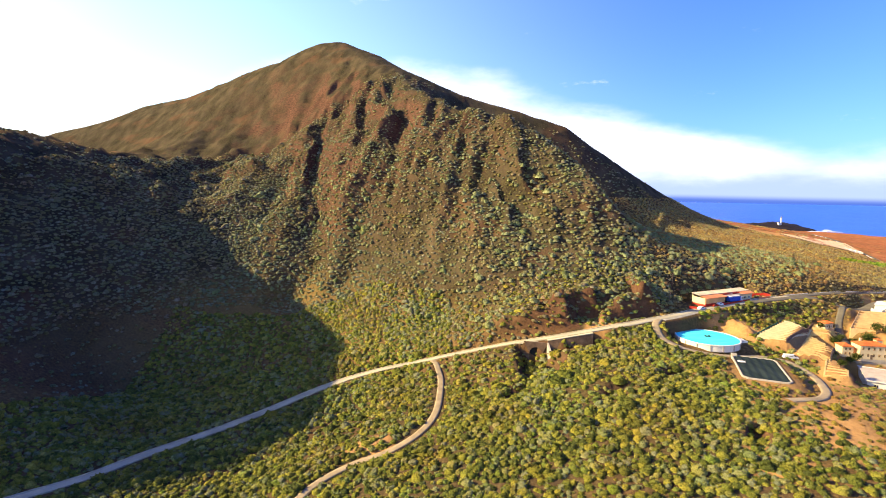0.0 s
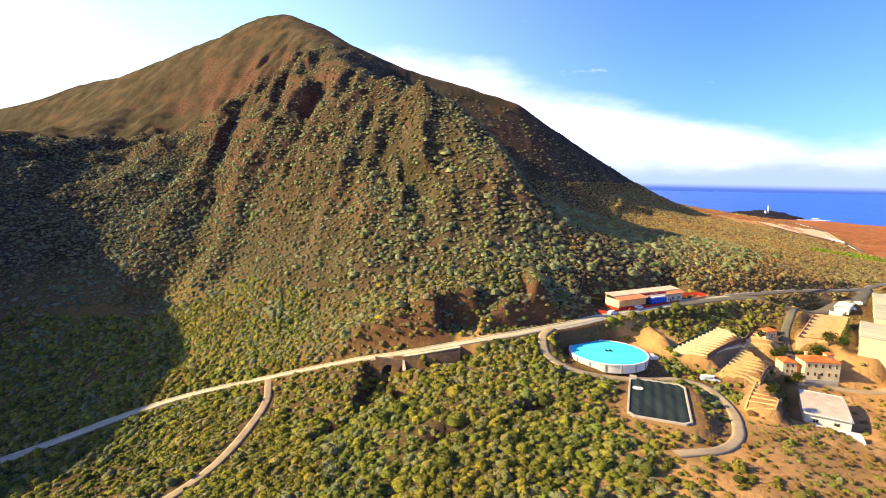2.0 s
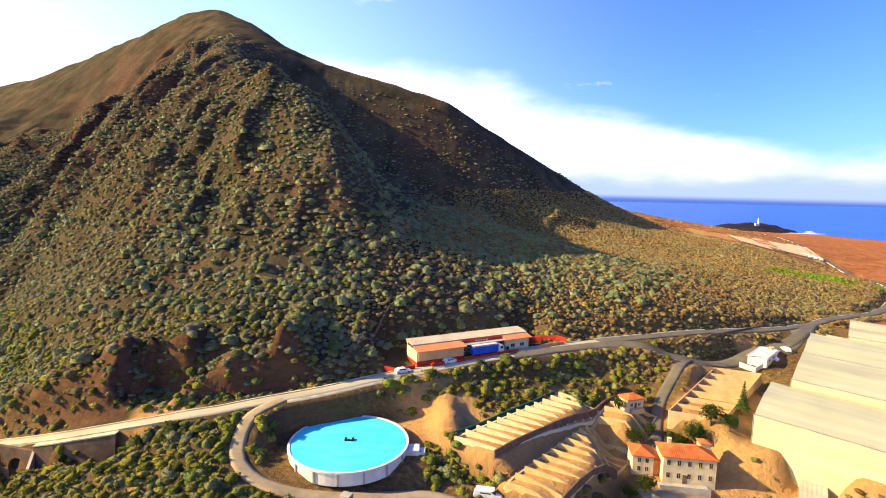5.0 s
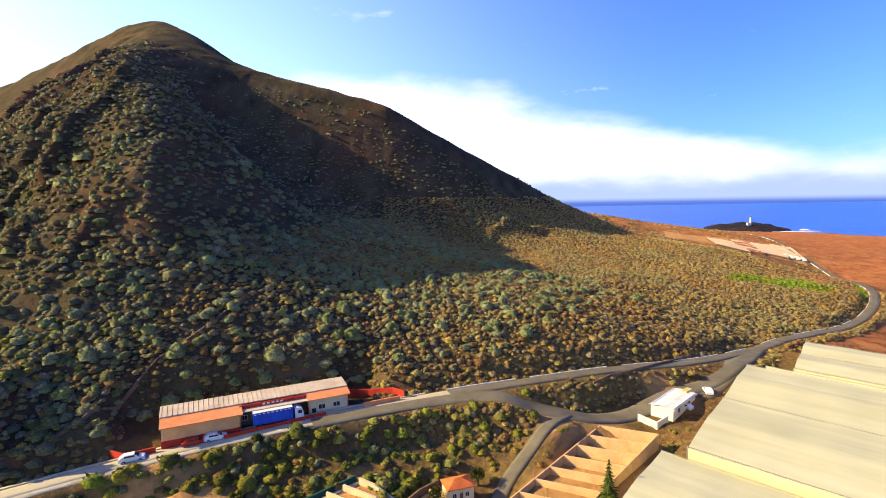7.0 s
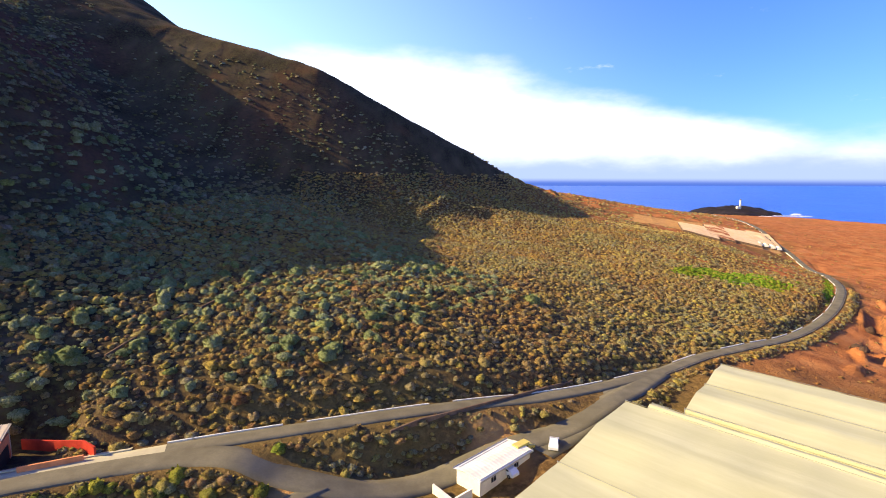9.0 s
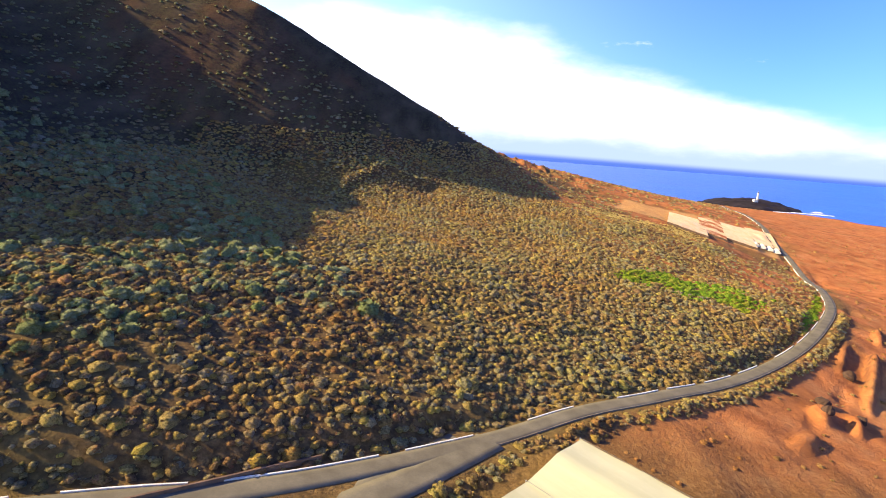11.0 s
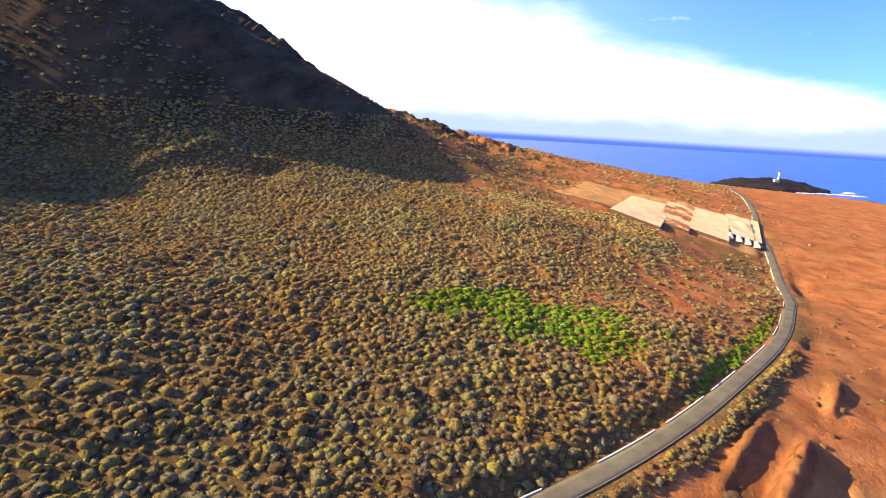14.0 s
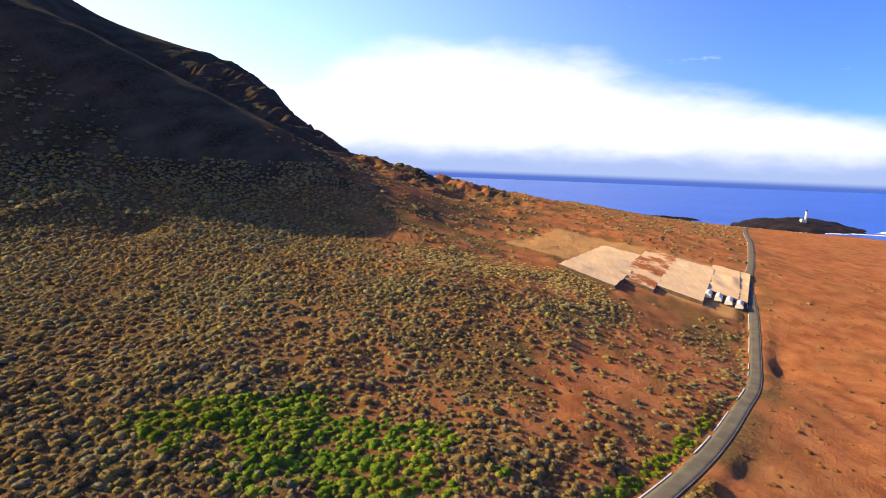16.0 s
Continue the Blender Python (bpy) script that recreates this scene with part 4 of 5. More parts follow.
# ---- water tank and reservoir ----
def water_tank(x, y, z, r, h):
    ob = thing("water_tank", x, y, z, 0, "round concrete water tank with a turquoise cover sheet", "water tank")
    bm = bmesh.new()
    n = 64
    ring = lambda rad, zz: [(rad * math.cos(2 * math.pi * k / n), rad * math.sin(2 * math.pi * k / n), zz) for k in range(n)]
    prism(bm, [ring(r, -1), ring(r, h - 0.35), ring(r + 0.18, h - 0.35), ring(r + 0.18, h), ring(r - 0.3, h), ring(r - 0.3, h - 0.5)])
    part("wall", bm, WHITE, ob, "pale painted concrete tank wall")
    bm = bmesh.new()
    rows = [ring(r * (1 - k / 9) if k < 9 else 0.05, h - 0.12 + 0.28 * math.sin(k / 9 * math.pi / 2) + (0.04 if k % 2 else 0)) for k in range(10)]
    rows[0] = ring(r - 0.32, h - 0.15)
    prism(bm, rows)
    part("cover", bm, TURQUOISE, ob, "turquoise stretched cover sheet", True)
    for k in range(16):
        a = 2 * math.pi * k / 16
        bm = boxes((-0.16, -0.16, -0.8, 0.16, 0.16, h - 0.3))
        p = part("buttress", bm, CONCRETE, ob)
        p.matrix_basis = pose((r + 0.12) * math.cos(a), (r + 0.12) * math.sin(a), 0, 0, 0, math.degrees(a))
    hatch = part("hatch", boxes((-0.9, -0.55, h + 0.1, -0.55, 0.55, h + 0.5), (-0.55, -0.55, h + 0.1, 0.9, -0.3, h + 0.5), (0.55, -0.3, h + 0.1, 0.9, 0.55, h + 0.5)), DARK, ob, "dark open hatch frame")
    part("platform", boxes((r - 0.2, -2.4, -1, r + 2.4, 0.4, 1.1), (r + 2.4, -2.0, -1, r + 3.6, 0, 0.55), bevel=0.05), WHITE, ob, "white pump platform with a step")
    bm = bmesh.new()
    for k in range(2):
        tube(bm, r + 0.6, -1.8 + k * 0.7, -0.5, h - 0.2, 0.09)
    part("pipe", bm, METAL, ob, "galvanised standpipes")


water_tank(112, 203.4, 20.2, 12.0, 1.7)


def reservoir(x, y, z, hx, hy, turn):
    ob = thing("reservoir", x, y, z, turn, "rectangular reservoir under a black rubber cover", "reservoir")
    bm = bmesh.new()

    def ring(a, zz, c=1.6):
        return [(-hx - a + c, -hy - a, zz), (hx + a - c, -hy - a, zz), (hx + a, -hy - a + c, zz), (hx + a, hy + a - c, zz), (hx + a - c, hy + a, zz), (-hx - a + c, hy + a, zz), (-hx - a, hy + a - c, zz), (-hx - a, -hy - a + c, zz)]

    prism(bm, [ring(0.5, -3.5), ring(0.42, 2.4), ring(0.36, 2.52), ring(-0.05, 2.52), ring(-0.2, 1.9)])
    part("rim", bm, CONCRETE, ob, "pale concrete rim wall")
    nx, ny = 30, 34
    u, v = np.meshgrid(np.linspace(-hx + 0.05, hx - 0.05, nx), np.linspace(-hy + 0.05, hy - 0.05, ny))
    zz = 2.28 + 0.10 * np.sin(u * 2.4) + 0.08 * fbm(u / 2, v / 9, 3, 5)
    cover = sheet("cover", u, v, zz, BLACK_COVER)
    cover.parent = ob
    tagged(cover, "black ribbed rubber cover")
    bm = bmesh.new()
    made = bmesh.ops.create_circle(bm, cap_ends=True, segments=14, radius=1.2)
    for k, w in enumerate(made["verts"]):
        w.co = Vector((w.co.x * (1 + 0.5 * ((k * 7) % 5) / 5), w.co.y * (0.8 + 0.6 * ((k * 3) % 4) / 4), 2.47)) + Vector((-hx + 2.0, hy * 0.42, 0))
    part("patch", bm, WHITE, ob, "pale salt stain on the cover")
    part("inlet", boxes((-hx - 0.3, hy - 0.6, 1.5, -hx + 1.6, hy + 0.9, 3.1), bevel=0.06), CONCRETE, ob, "concrete inlet box")


reservoir(115.3, 173.8, 16.9, 7.0, 12.6, -22)


# ---- depot by the road ----
def pitched(bm, x0, x1, y0, z0, y1, z1, thick=0.22, lip=0.0):
    """A sloping roof slab from the edge (y0, z0) to the edge (y1, z1)."""
    prism(bm, [[(x, y0, z0), (x, y1, z1), (x, y1, z1 + thick), (x, y0, z0 + thick)] for x in (x0 - lip, x1 + lip)])
    vs = list(bm.verts)[-8:]
    bm.faces.new(vs[:4])
    bm.faces.new(vs[4:][::-1])
    return bm


def window(parent, x, y, z, w, h, face=-1, pane=GLASS, frame=WHITE, recess=0.06):
    f = face
    fr = part("window", boxes((x - w / 2 - 0.08, y, z - 0.08, x - w / 2, y + f * 0.07, z + h + 0.08), (x + w / 2, y, z - 0.08, x + w / 2 + 0.08, y + f * 0.07, z + h + 0.08),
                              (x - w / 2, y, z + h, x + w / 2, y + f * 0.07, z + h + 0.08), (x - w / 2, y, z - 0.08, x + w / 2, y + f * 0.1, z), (x - 0.03, y, z, x + 0.03, y + f * 0.05, z + h)), frame, parent)
    part("pane", boxes((x - w / 2, y + f * 0.012, z, x + w / 2, y + f * 0.03, z + h)), pane, fr)
    return fr


def depot(x, y, z, turn):
    """A long packing shed: local x runs along the road, -y faces it."""
    ob = thing("depot", x, y, z, turn, "long salmon and red packing depot with cream walls beside the road", "warehouse")
    L = 19.5
    part("rear_wall", boxes((-L, 3.6, -0.6, L, 4.0, 5.4)), CREAM, ob)
    part("end_wall", boxes((-L, -3.6, -0.6, -L + 0.35, 3.6, 4.3)), CREAM, ob, "cream gable wall")
    part("end_wall", boxes((L - 0.35, -2.6, -0.6, L, 3.6, 4.6)), SALMON, ob)
    part("front_wall", boxes((-L + 0.35, -3.9, -0.6, -4.6, -3.55, 4.35)), ORANGE_WALL, ob, "orange front wall over a red plinth")
    part("front_wall", boxes((10.2, -3.0, -0.6, L - 0.35, -2.65, 4.4)), CREAM, ob)
    # the dark stone colour puts the recess's shade onto the bay's back wall
    part("bay_wall", boxes((-4.6, -1.4, -0.6, 10.2, -1.1, 4.6)), STONE, ob, "shaded back wall of the loading bay")
    part("plinth", boxes((-L - 0.1, -4.05, -0.6, -4.6, -3.91, 1.3), (-L - 0.12, -3.9, -0.6, -L - 0.01, 3.9, 0.9)), RED_WALL, ob, "red painted plinth")
    part("plinth", boxes((10.2, -3.15, -0.6, L, -3.01, 0.9)), RED_WALL, ob)
    part("roof", pitched(bmesh.new(), -L, L, 4.3, 5.9, -0.9, 5.35, lip=0.35), ROOF_TAN, ob, "long pale sheet roof along the rear")
    rib = bmesh.new()
    for k in range(40):
        xx = -L + k * (2 * L) / 39
        prism(rib, [[(xx - 0.06, 4.3, 6.1), (xx + 0.06, 4.3, 6.1), (xx + 0.06, 4.3, 6.19), (xx - 0.06, 4.3, 6.19)], [(xx - 0.06, -0.9, 5.55), (xx + 0.06, -0.9, 5.55), (xx + 0.06, -0.9, 5.64), (xx - 0.06, -0.9, 5.64)]])
    part("roof_ribs", rib, ROOF_TAN, ob)
    part("front_roof", pitched(bmesh.new(), -L, -4.2, -0.95, 5.1, -4.7, 4.25, lip=0.25), SALMON, ob, "salmon painted front roof slope")
    part("front_roof", pitched(bmesh.new(), 10.2, L, -0.95, 5.1, -3.9, 4.3, lip=0.25), SALMON, ob, "salmon painted front roof slope")
    sign = part("sign_board", boxes((-4.4, -1.75, 4.5, 10.0, -1.45, 5.3)), RED_WALL, ob, "dark red board with pale lettering bars")
    for k in range(5):
        part("lettering", boxes((0.4 + k * 0.95, -1.80, 4.72, 0.95 + k * 0.95, -1.76, 5.1)), WHITE, sign)
    for k, xx in enumerate((-3.4, -1.5)):
        window(ob, xx, -1.4, 1.6, 1.1, 1.1)
    for xx in (13.2, 16.6):
        window(ob, xx, -3.0, 1.6, 1.5, 1.1)
    part("door", boxes((10.9, -3.08, -0.2, 11.8, -3.01, 2.0)), DARK, ob, "dark entrance door")
    # no real shutter: a near-black panel paints the shade inside the open garage
    part("shutter", boxes((L - 0.05, -2.2, -0.2, L + 0.06, 2.6, 3.0)), DARK, ob, "dark garage opening in the gable")
    part("canopy", boxes((-4.7, -3.6, 4.3, 10.3, -1.5, 4.5)), ROOF_TAN, ob, "thin canopy over the loading bay")
    for k in range(4):
        part("post", boxes((-4.5 + k * 4.85, -3.5, -0.4, -4.3 + k * 4.85, -3.3, 4.3)), SALMON, ob)
    part("vent_stack", tube(bmesh.new(), -8.0, -3.2, 3.9, 4.8, 0.22), METAL, ob)
    ob.scale = (0.9, 0.9, 0.84)
    return ob


depot(139.0, 241.0, 28.5, 25.5)


def yard_wall(points, h, material, label):
    """A low wall that follows the ground along a few corners."""
    ob = thing("boundary_wall", points[0][0], points[0][1], 0, 0, label, "wall")
    for (x0, y0), (x1, y1) in zip(points, points[1:]):
        n = max(1, int(math.hypot(x1 - x0, y1 - y0) / 4))
        rows = []
        dx, dy = (x1 - x0), (y1 - y0)
        m = math.hypot(dx, dy)
        nx, ny = -dy / m * 0.15, dx / m * 0.15
        for k in range(n + 1):
            px, py = x0 + dx * k / n - points[0][0], y0 + dy * k / n - points[0][1]
            g = ground_at(px + points[0][0], py + points[0][1])
            rows.append([(px - nx, py - ny, g - 0.5), (px - nx, py - ny, g + h), (px + nx, py + ny, g + h), (px + nx, py + ny, g - 0.5)])
        bm = bmesh.new()
        vs = prism(bm, rows)
        bm.faces.new(vs[0])
        bm.faces.new(vs[-1][::-1])
        part("wall_run", bm, material, ob)
    return ob


def from_depot(u, v):
    c, s = math.cos(radians(25.5)), math.sin(radians(25.5))
    return (139.0 + 0.9 * (u * c - v * s), 241.0 + 0.9 * (u * s + v * c))


yard_wall([from_depot(20.5, 6.0), from_depot(26, 2.5), from_depot(31, -2.0), from_depot(33, -4.6)], 1.7, RED_WALL, "red painted yard wall stepping down beside the depot")
yard_wall([from_depot(22.5, -5.2), from_depot(31.5, -5.4)], 1.1, SALMON, "low salmon yard wall beside the road")
yard_wall([from_depot(-20.5, -4.6), from_depot(-26, -4.4), from_depot(-28.5, -1.5)], 1.2, RED_WALL, "low red wall at the end of the depot")
yard_wall([from_depot(-8, -5.9), from_depot(13.5, -5.6)], 0.9, RED_WALL, "very low red wall along the loading bay")


# ---- vehicles ----
def wheel(parent, x, y, r, w):
    bm = bmesh.new()
    tube(bm, 0, 0, -w / 2, w / 2, r, n=14)
    ob = part("wheel", bm, RUBBER, parent)
    ob.matrix_basis = pose(x, y, r, 90, 0, 0)
    part("rim", tube(bmesh.new(), 0, 0, -w / 2 - 0.02, w / 2 + 0.02, r * 0.55, n=12), METAL, ob)


def car(x, y, z, turn, paint, label, length=4.1, van=False):
    ob = thing("parked_car", x, y, z, turn, label, "car", "parked cars")
    w, l = 0.86, length / 2
    prof = [(-l, 0.35), (-l, 0.85), (-l * 0.92, 1.0), (-l * 0.86, 1.75 if van else 1.02), (l * 0.45, 1.8) if van else (-l * 0.62, 1.44), (l * 0.18, 1.46), (l * 0.5, 1.0), (l * 0.93, 0.82), (l, 0.6), (l, 0.35)]
    bm = bmesh.new()
    vs = prism(bm, [[(px, yy * (0.86 if pz > 1.1 else 1.0), pz) for px, pz in prof] for yy in (-w, w)])
    bm.faces.new(vs[0])
    bm.faces.new(vs[1][::-1])
    bmesh.ops.bevel(bm, geom=bm.edges[:], offset=0.05, segments=2, affect="EDGES")
    part("body", bm, paint, ob)
    for a, b in ((-w * 0.965, -w * 0.9), (w * 0.9, w * 0.965)):
        part("side_window", boxes((-l * 0.55, a, 1.06, l * 0.22, b, 1.36)), GLASS, ob)
    bm = bmesh.new()
    prism(bm, [[(l * 0.20, yy, 1.43), (l * 0.49, yy, 1.03), (l * 0.53, yy, 1.06), (l * 0.24, yy, 1.47)] for yy in (-w * 0.78, w * 0.78)])
    part("windscreen", bm, GLASS, ob)
    for sx in (-1, 1):
        for sy in (-1, 1):
            wheel(ob, sx * l * 0.62, sy * (w - 0.06), 0.31, 0.2)
    for sy in (-0.6, 0.6):
        part("headlight", boxes((l - 0.06, sy - 0.14, 0.62, l + 0.02, sy + 0.14, 0.76)), METAL, ob)
    return ob


def truck(x, y, z, turn):
    ob = thing("lorry", x, y, z, turn, "white-cabbed lorry with a blue tarpaulin trailer at the loading bay", "lorry")
    body = part("trailer", boxes((-6.2, -1.25, 1.0, 2.2, 1.25, 3.6), bevel=0.06), BLUE, ob, "blue tarpaulin trailer body")
    part("trailer_roof", boxes((-6.15, -1.2, 3.62, 2.15, 1.2, 3.7)), WHITE, body, "pale trailer roof")
    for k in range(9):
        part("strap", boxes((-6.0 + k * 0.9, -1.29, 3.25, -5.5 + k * 0.9, -1.26, 3.5)), WHITE, body)
    bm = bmesh.new()
    prof = [(2.6, 0.6), (2.6, 3.1), (3.2, 3.25), (4.2, 2.95), (4.5, 1.9), (4.55, 0.6)]
    vs = prism(bm, [[(px, yy, pz) for px, pz in prof] for yy in (-1.2, 1.2)])
    bm.faces.new(vs[0])
    bm.faces.new(vs[1][::-1])
    bmesh.ops.bevel(bm, geom=bm.edges[:], offset=0.06, segments=2, affect="EDGES")
    cab = part("cab", bm, CAR_WHITE, ob, "white driver's cab")
    part("windscreen", boxes((4.36, -1.0, 1.95, 4.48, 1.0, 2.75)), GLASS, cab)
    for a, b in ((-1.23, -1.19), (1.19, 1.23)):
        part("side_window", boxes((3.2, a, 1.9, 4.1, b, 2.6)), GLASS, cab)
    part("chassis", boxes((-6.0, -0.5, 0.65, 4.2, 0.5, 0.98)), DARK, ob)
    for wx in (-5.2, -4.1, 0.6, 3.6):
        for sy in (-1, 1):
            wheel(ob, wx, sy * 1.08, 0.48, 0.3)
    ob.scale = (0.9, 0.9, 0.9)


tx, ty = from_depot(4.2, -3.9)
truck(tx, ty, ground_at(tx, ty) - 0.02, 25.5)
for u, v, paint, label in ((-9.5, -5.0, CAR_WHITE, "small white car parked before the depot"), (-13.6, -5.0, RED_WALL, "small red car parked before the depot"), (-24.5, -5.6, CAR_WHITE, "white car parked at the depot's end")):
    px, py = from_depot(u, v)
    car(px, py, ground_at(px, py) + 0.02, 25.5, paint, label)


# ---- farmhouse and outbuildings ----
def hip_roof(parent, x0, y0, x1, y1, z, rise, over=0.4):
    bm = bmesh.new()
    w = min(x1 - x0, y1 - y0) / 2 + over
    long_x = (x1 - x0) >= (y1 - y0)
    base = [(x0 - over, y0 - over, z), (x1 + over, y0 - over, z), (x1 + over, y1 + over, z), (x0 - over, y1 + over, z)]
    cx, cy = (x0 + x1) / 2, (y0 + y1) / 2
    a, b = ((x0 - over + w, cy, z + rise), (x1 + over - w, cy, z + rise)) if long_x else ((cx, y0 - over + w, z + rise), (cx, y1 + over - w, z + rise))
    v = [bm.verts.new(p) for p in base]
    lo = [bm.verts.new((p[0], p[1], z - 0.18)) for p in base]
    ra, rb = bm.verts.new(a), bm.verts.new(b)
    faces = ((v[0], v[1], rb, ra), (v[1], v[2], rb), (v[2], v[3], ra, rb), (v[3], v[0], ra)) if long_x else ((v[0], v[1], ra), (v[1], v[2], rb, ra), (v[2], v[3], rb), (v[3], v[0], ra, rb))
    for f in faces:
        bm.faces.new(f)
    for k in range(4):
        bm.faces.new((lo[k], lo[(k + 1) % 4], v[(k + 1) % 4], v[k]))
    bm.faces.new(lo[::-1])
    roof = part("roof", bm, TILE, parent, "orange clay tile roof")
    # raised tile courses
    bm = bmesh.new()
    n = int((x1 - x0 + 2 * over) / 0.5) if long_x else 0
    for k in range(1, n):
        xx = x0 - over + k * 0.5
        reach = min(1.0, (xx - x0 + over) / w, (x1 + over - xx) / w)
        for sgn, yb in ((1, y0 - over), (-1, y1 + over)):
            yt = yb + sgn * w * reach
            prism(bm, [[(xx - 0.07, yb, z + 0.02), (xx + 0.07, yb, z + 0.02), (xx, yb, z + 0.11)], [(xx - 0.07, yt, z + rise * reach), (xx + 0.07, yt, z + rise * reach), (xx, yt, z + rise * reach + 0.09)]])
    if n:
        part("tile_course", bm, TILE, roof)
    return roof


def farmhouse(x, y, z, turn):
    ob = thing("farmhouse", x, y, z, turn, "two-storey cream farmhouse with orange tiled roofs", "house")
    part("wall", boxes((-5.6, -3.6, -1.5, 7.0, 3.6, 6.3)), CREAM, ob, "cream rendered main walls")
    part("wing_wall", boxes((-12.5, -1.6, -1.5, -7.4, 4.4, 4.9)), CREAM, ob, "cream rendered wing")
    part("link_wall", boxes((-7.4, -0.6, -1.5, -5.6, 3.0, 3.6)), SALMON, ob)
    hip_roof(ob, -5.6, -3.6, 7.0, 3.6, 6.4, 1.5)
    hip_roof(ob, -12.5, -1.6, -7.4, 4.4, 5.0, 1.3)
    part("link_roof", pitched(bmesh.new(), -7.5, -5.5, -0.9, 3.6, 3.0, 4.3), TILE, ob)
    part("tower", boxes((4.6, 1.4, 6.3, 7.2, 4.2, 8.0)), CREAM, ob, "small roof tower")
    hip_roof(ob, 4.6, 1.4, 7.2, 4.2, 8.05, 0.7, 0.25)
    for row, zz in enumerate((1.0, 4.2)):
        for k in range(5):
            window(ob, -4.3 + k * 2.5, -3.6, zz, 0.8, 1.25, frame=TAN_WALL)
    for zz in (1.0, 3.2):
        window(ob, -10.9, -1.6, zz, 0.75, 1.1, frame=TAN_WALL)
        window(ob, -9.0, -1.6, zz, 0.75, 1.1, frame=TAN_WALL)
    part("door", boxes((-0.8, -3.68, -0.3, 0.3, -3.61, 1.9)), STONE, ob, "brown wooden door")
    part("chimney", boxes((-3.4, 1.2, 6.8, -2.6, 2.0, 8.6), (-3.5, 1.1, 8.6, -2.5, 2.1, 8.8)), CREAM, ob)
    part("terrace", boxes((-7.0, -6.6, -1.5, 5.0, -3.65, -0.35), (-7.0, -6.75, -1.5, 5.0, -6.6, 0.5)), CONCRETE, ob, "concrete terrace with a parapet")
    ob.scale = (0.84, 0.84, 0.86)


farmhouse(183.0, 208.0, 13.0, -9)


def shed(x, y, z, turn, hx, hy, h, label, roof=ROOF_TAN, wall=WHITE, openings=True):
    ob = thing("farm_shed", x, y, z, turn, label, "shed", "farm sheds")
    part("wall", boxes((-hx, -hy, -1.5, hx, -hy + 0.25, h), (-hx, hy - 0.25, -1.5, hx, hy, h), (-hx, -hy + 0.25, -1.5, -hx + 0.25, hy - 0.25, h), (hx - 0.25, -hy + 0.25, -1.5, hx, hy - 0.25, h)), wall, ob)
    nx, ny = 2 + int(hx * 2 / 0.35), 6
    u, v = np.meshgrid(np.linspace(-hx - 0.4, hx + 0.4, nx), np.linspace(-hy - 0.4, hy + 0.4, ny))
    zz = h + 0.25 - 0.10 * np.abs(v) / hy * 4 + 0.015 * ((np.arange(nx) % 2)[None] * 2 - 1)
    r = sheet("roof", u, v, zz, roof, False)
    r.parent = ob
    tagged(r, "pale corrugated sheet roof")
    for a, b in ((-hy - 0.45, -hy - 0.40), (hy + 0.40, hy + 0.45)):
        part("roof_edge", boxes((-hx - 0.42, a, h - 0.35, hx + 0.42, b, h - 0.05)), METAL, ob)
    if openings:
        part("door", boxes((hx - 0.02, -hy * 0.3, -0.5, hx + 0.05, hy * 0.25, h * 0.75)), DARK, ob, "wide dark doorway")
        window(ob, -hx * 0.5, -hy, h * 0.4, 1.2, 0.9)
        window(ob, hx * 0.4, -hy, h * 0.4, 1.2, 0.9)
    return ob


shed(168.8, 185.0, 9.6, -32, 5.2, 9.6, 3.6, "long farm shed with a pale sheet roof")
shed(160.5, 170.0, 9.0, -32, 5.5, 3.4, 3.0, "small white flat-roofed store beside the farm shed", WHITE, WHITE)
shed(177.0, 163.0, 8.6, 10, 3.2, 2.6, 2.5, "small white hut on the bare farmyard", WHITE, WHITE)
shed(184.0, 170.0, 8.6, 30, 2.2, 4.2, 2.3, "low pale lean-to in the farmyard", ROOF_TAN, TAN_WALL, False)
shed(203.0, 196.0, 11.0, -36, 2.0, 13.0, 3.4, "narrow cream store beside the greenhouse", ROOF_TAN, CREAM, False)


def villa(x, y, z, turn):
    ob = thing("cottage", x, y, z, turn, "small yellow cottage with an orange roof and terrace", "cottage")
    part("wall", boxes((-3.0, -2.2, -1.0, 3.0, 2.2, 2.9)), CREAM, ob, "yellow rendered walls")
    hip_roof(ob, -3.0, -2.2, 3.0, 2.2, 3.0, 1.1)
    part("terrace", boxes((-5.2, -3.4, -1.2, -3.05, 2.4, 0.6), (-5.3, -3.5, 0.6, -5.15, 2.4, 1.3), (-5.15, -3.5, 0.6, -3.05, -3.35, 1.3)), CREAM, ob, "cream terrace with a parapet")
    part("porch", boxes((-2.6, -3.6, -1.0, 2.4, -2.25, 0.4)), TAN_WALL, ob)
    for xx in (-1.6, 1.4):
        window(ob, xx, -2.2, 0.9, 0.9, 1.0)
    part("door", boxes((-0.4, -2.27, 0.0, 0.4, -2.21, 1.9)), STONE, ob)
    ob.scale = (0.78, 0.78, 0.85)


villa(178.5, 226.6, 20.3, 18)
yard_wall([(132.6, 206.0), (146, 217.8), (160.0, 229.6)], 1.0, HEDGE_NET, "dark green windbreak net above the terraced plot")
yard_wall([(212, 259), (222, 265), (236, 275), (250, 285.5)], 0.8, STONE, "low brown stone wall beside the farm road")

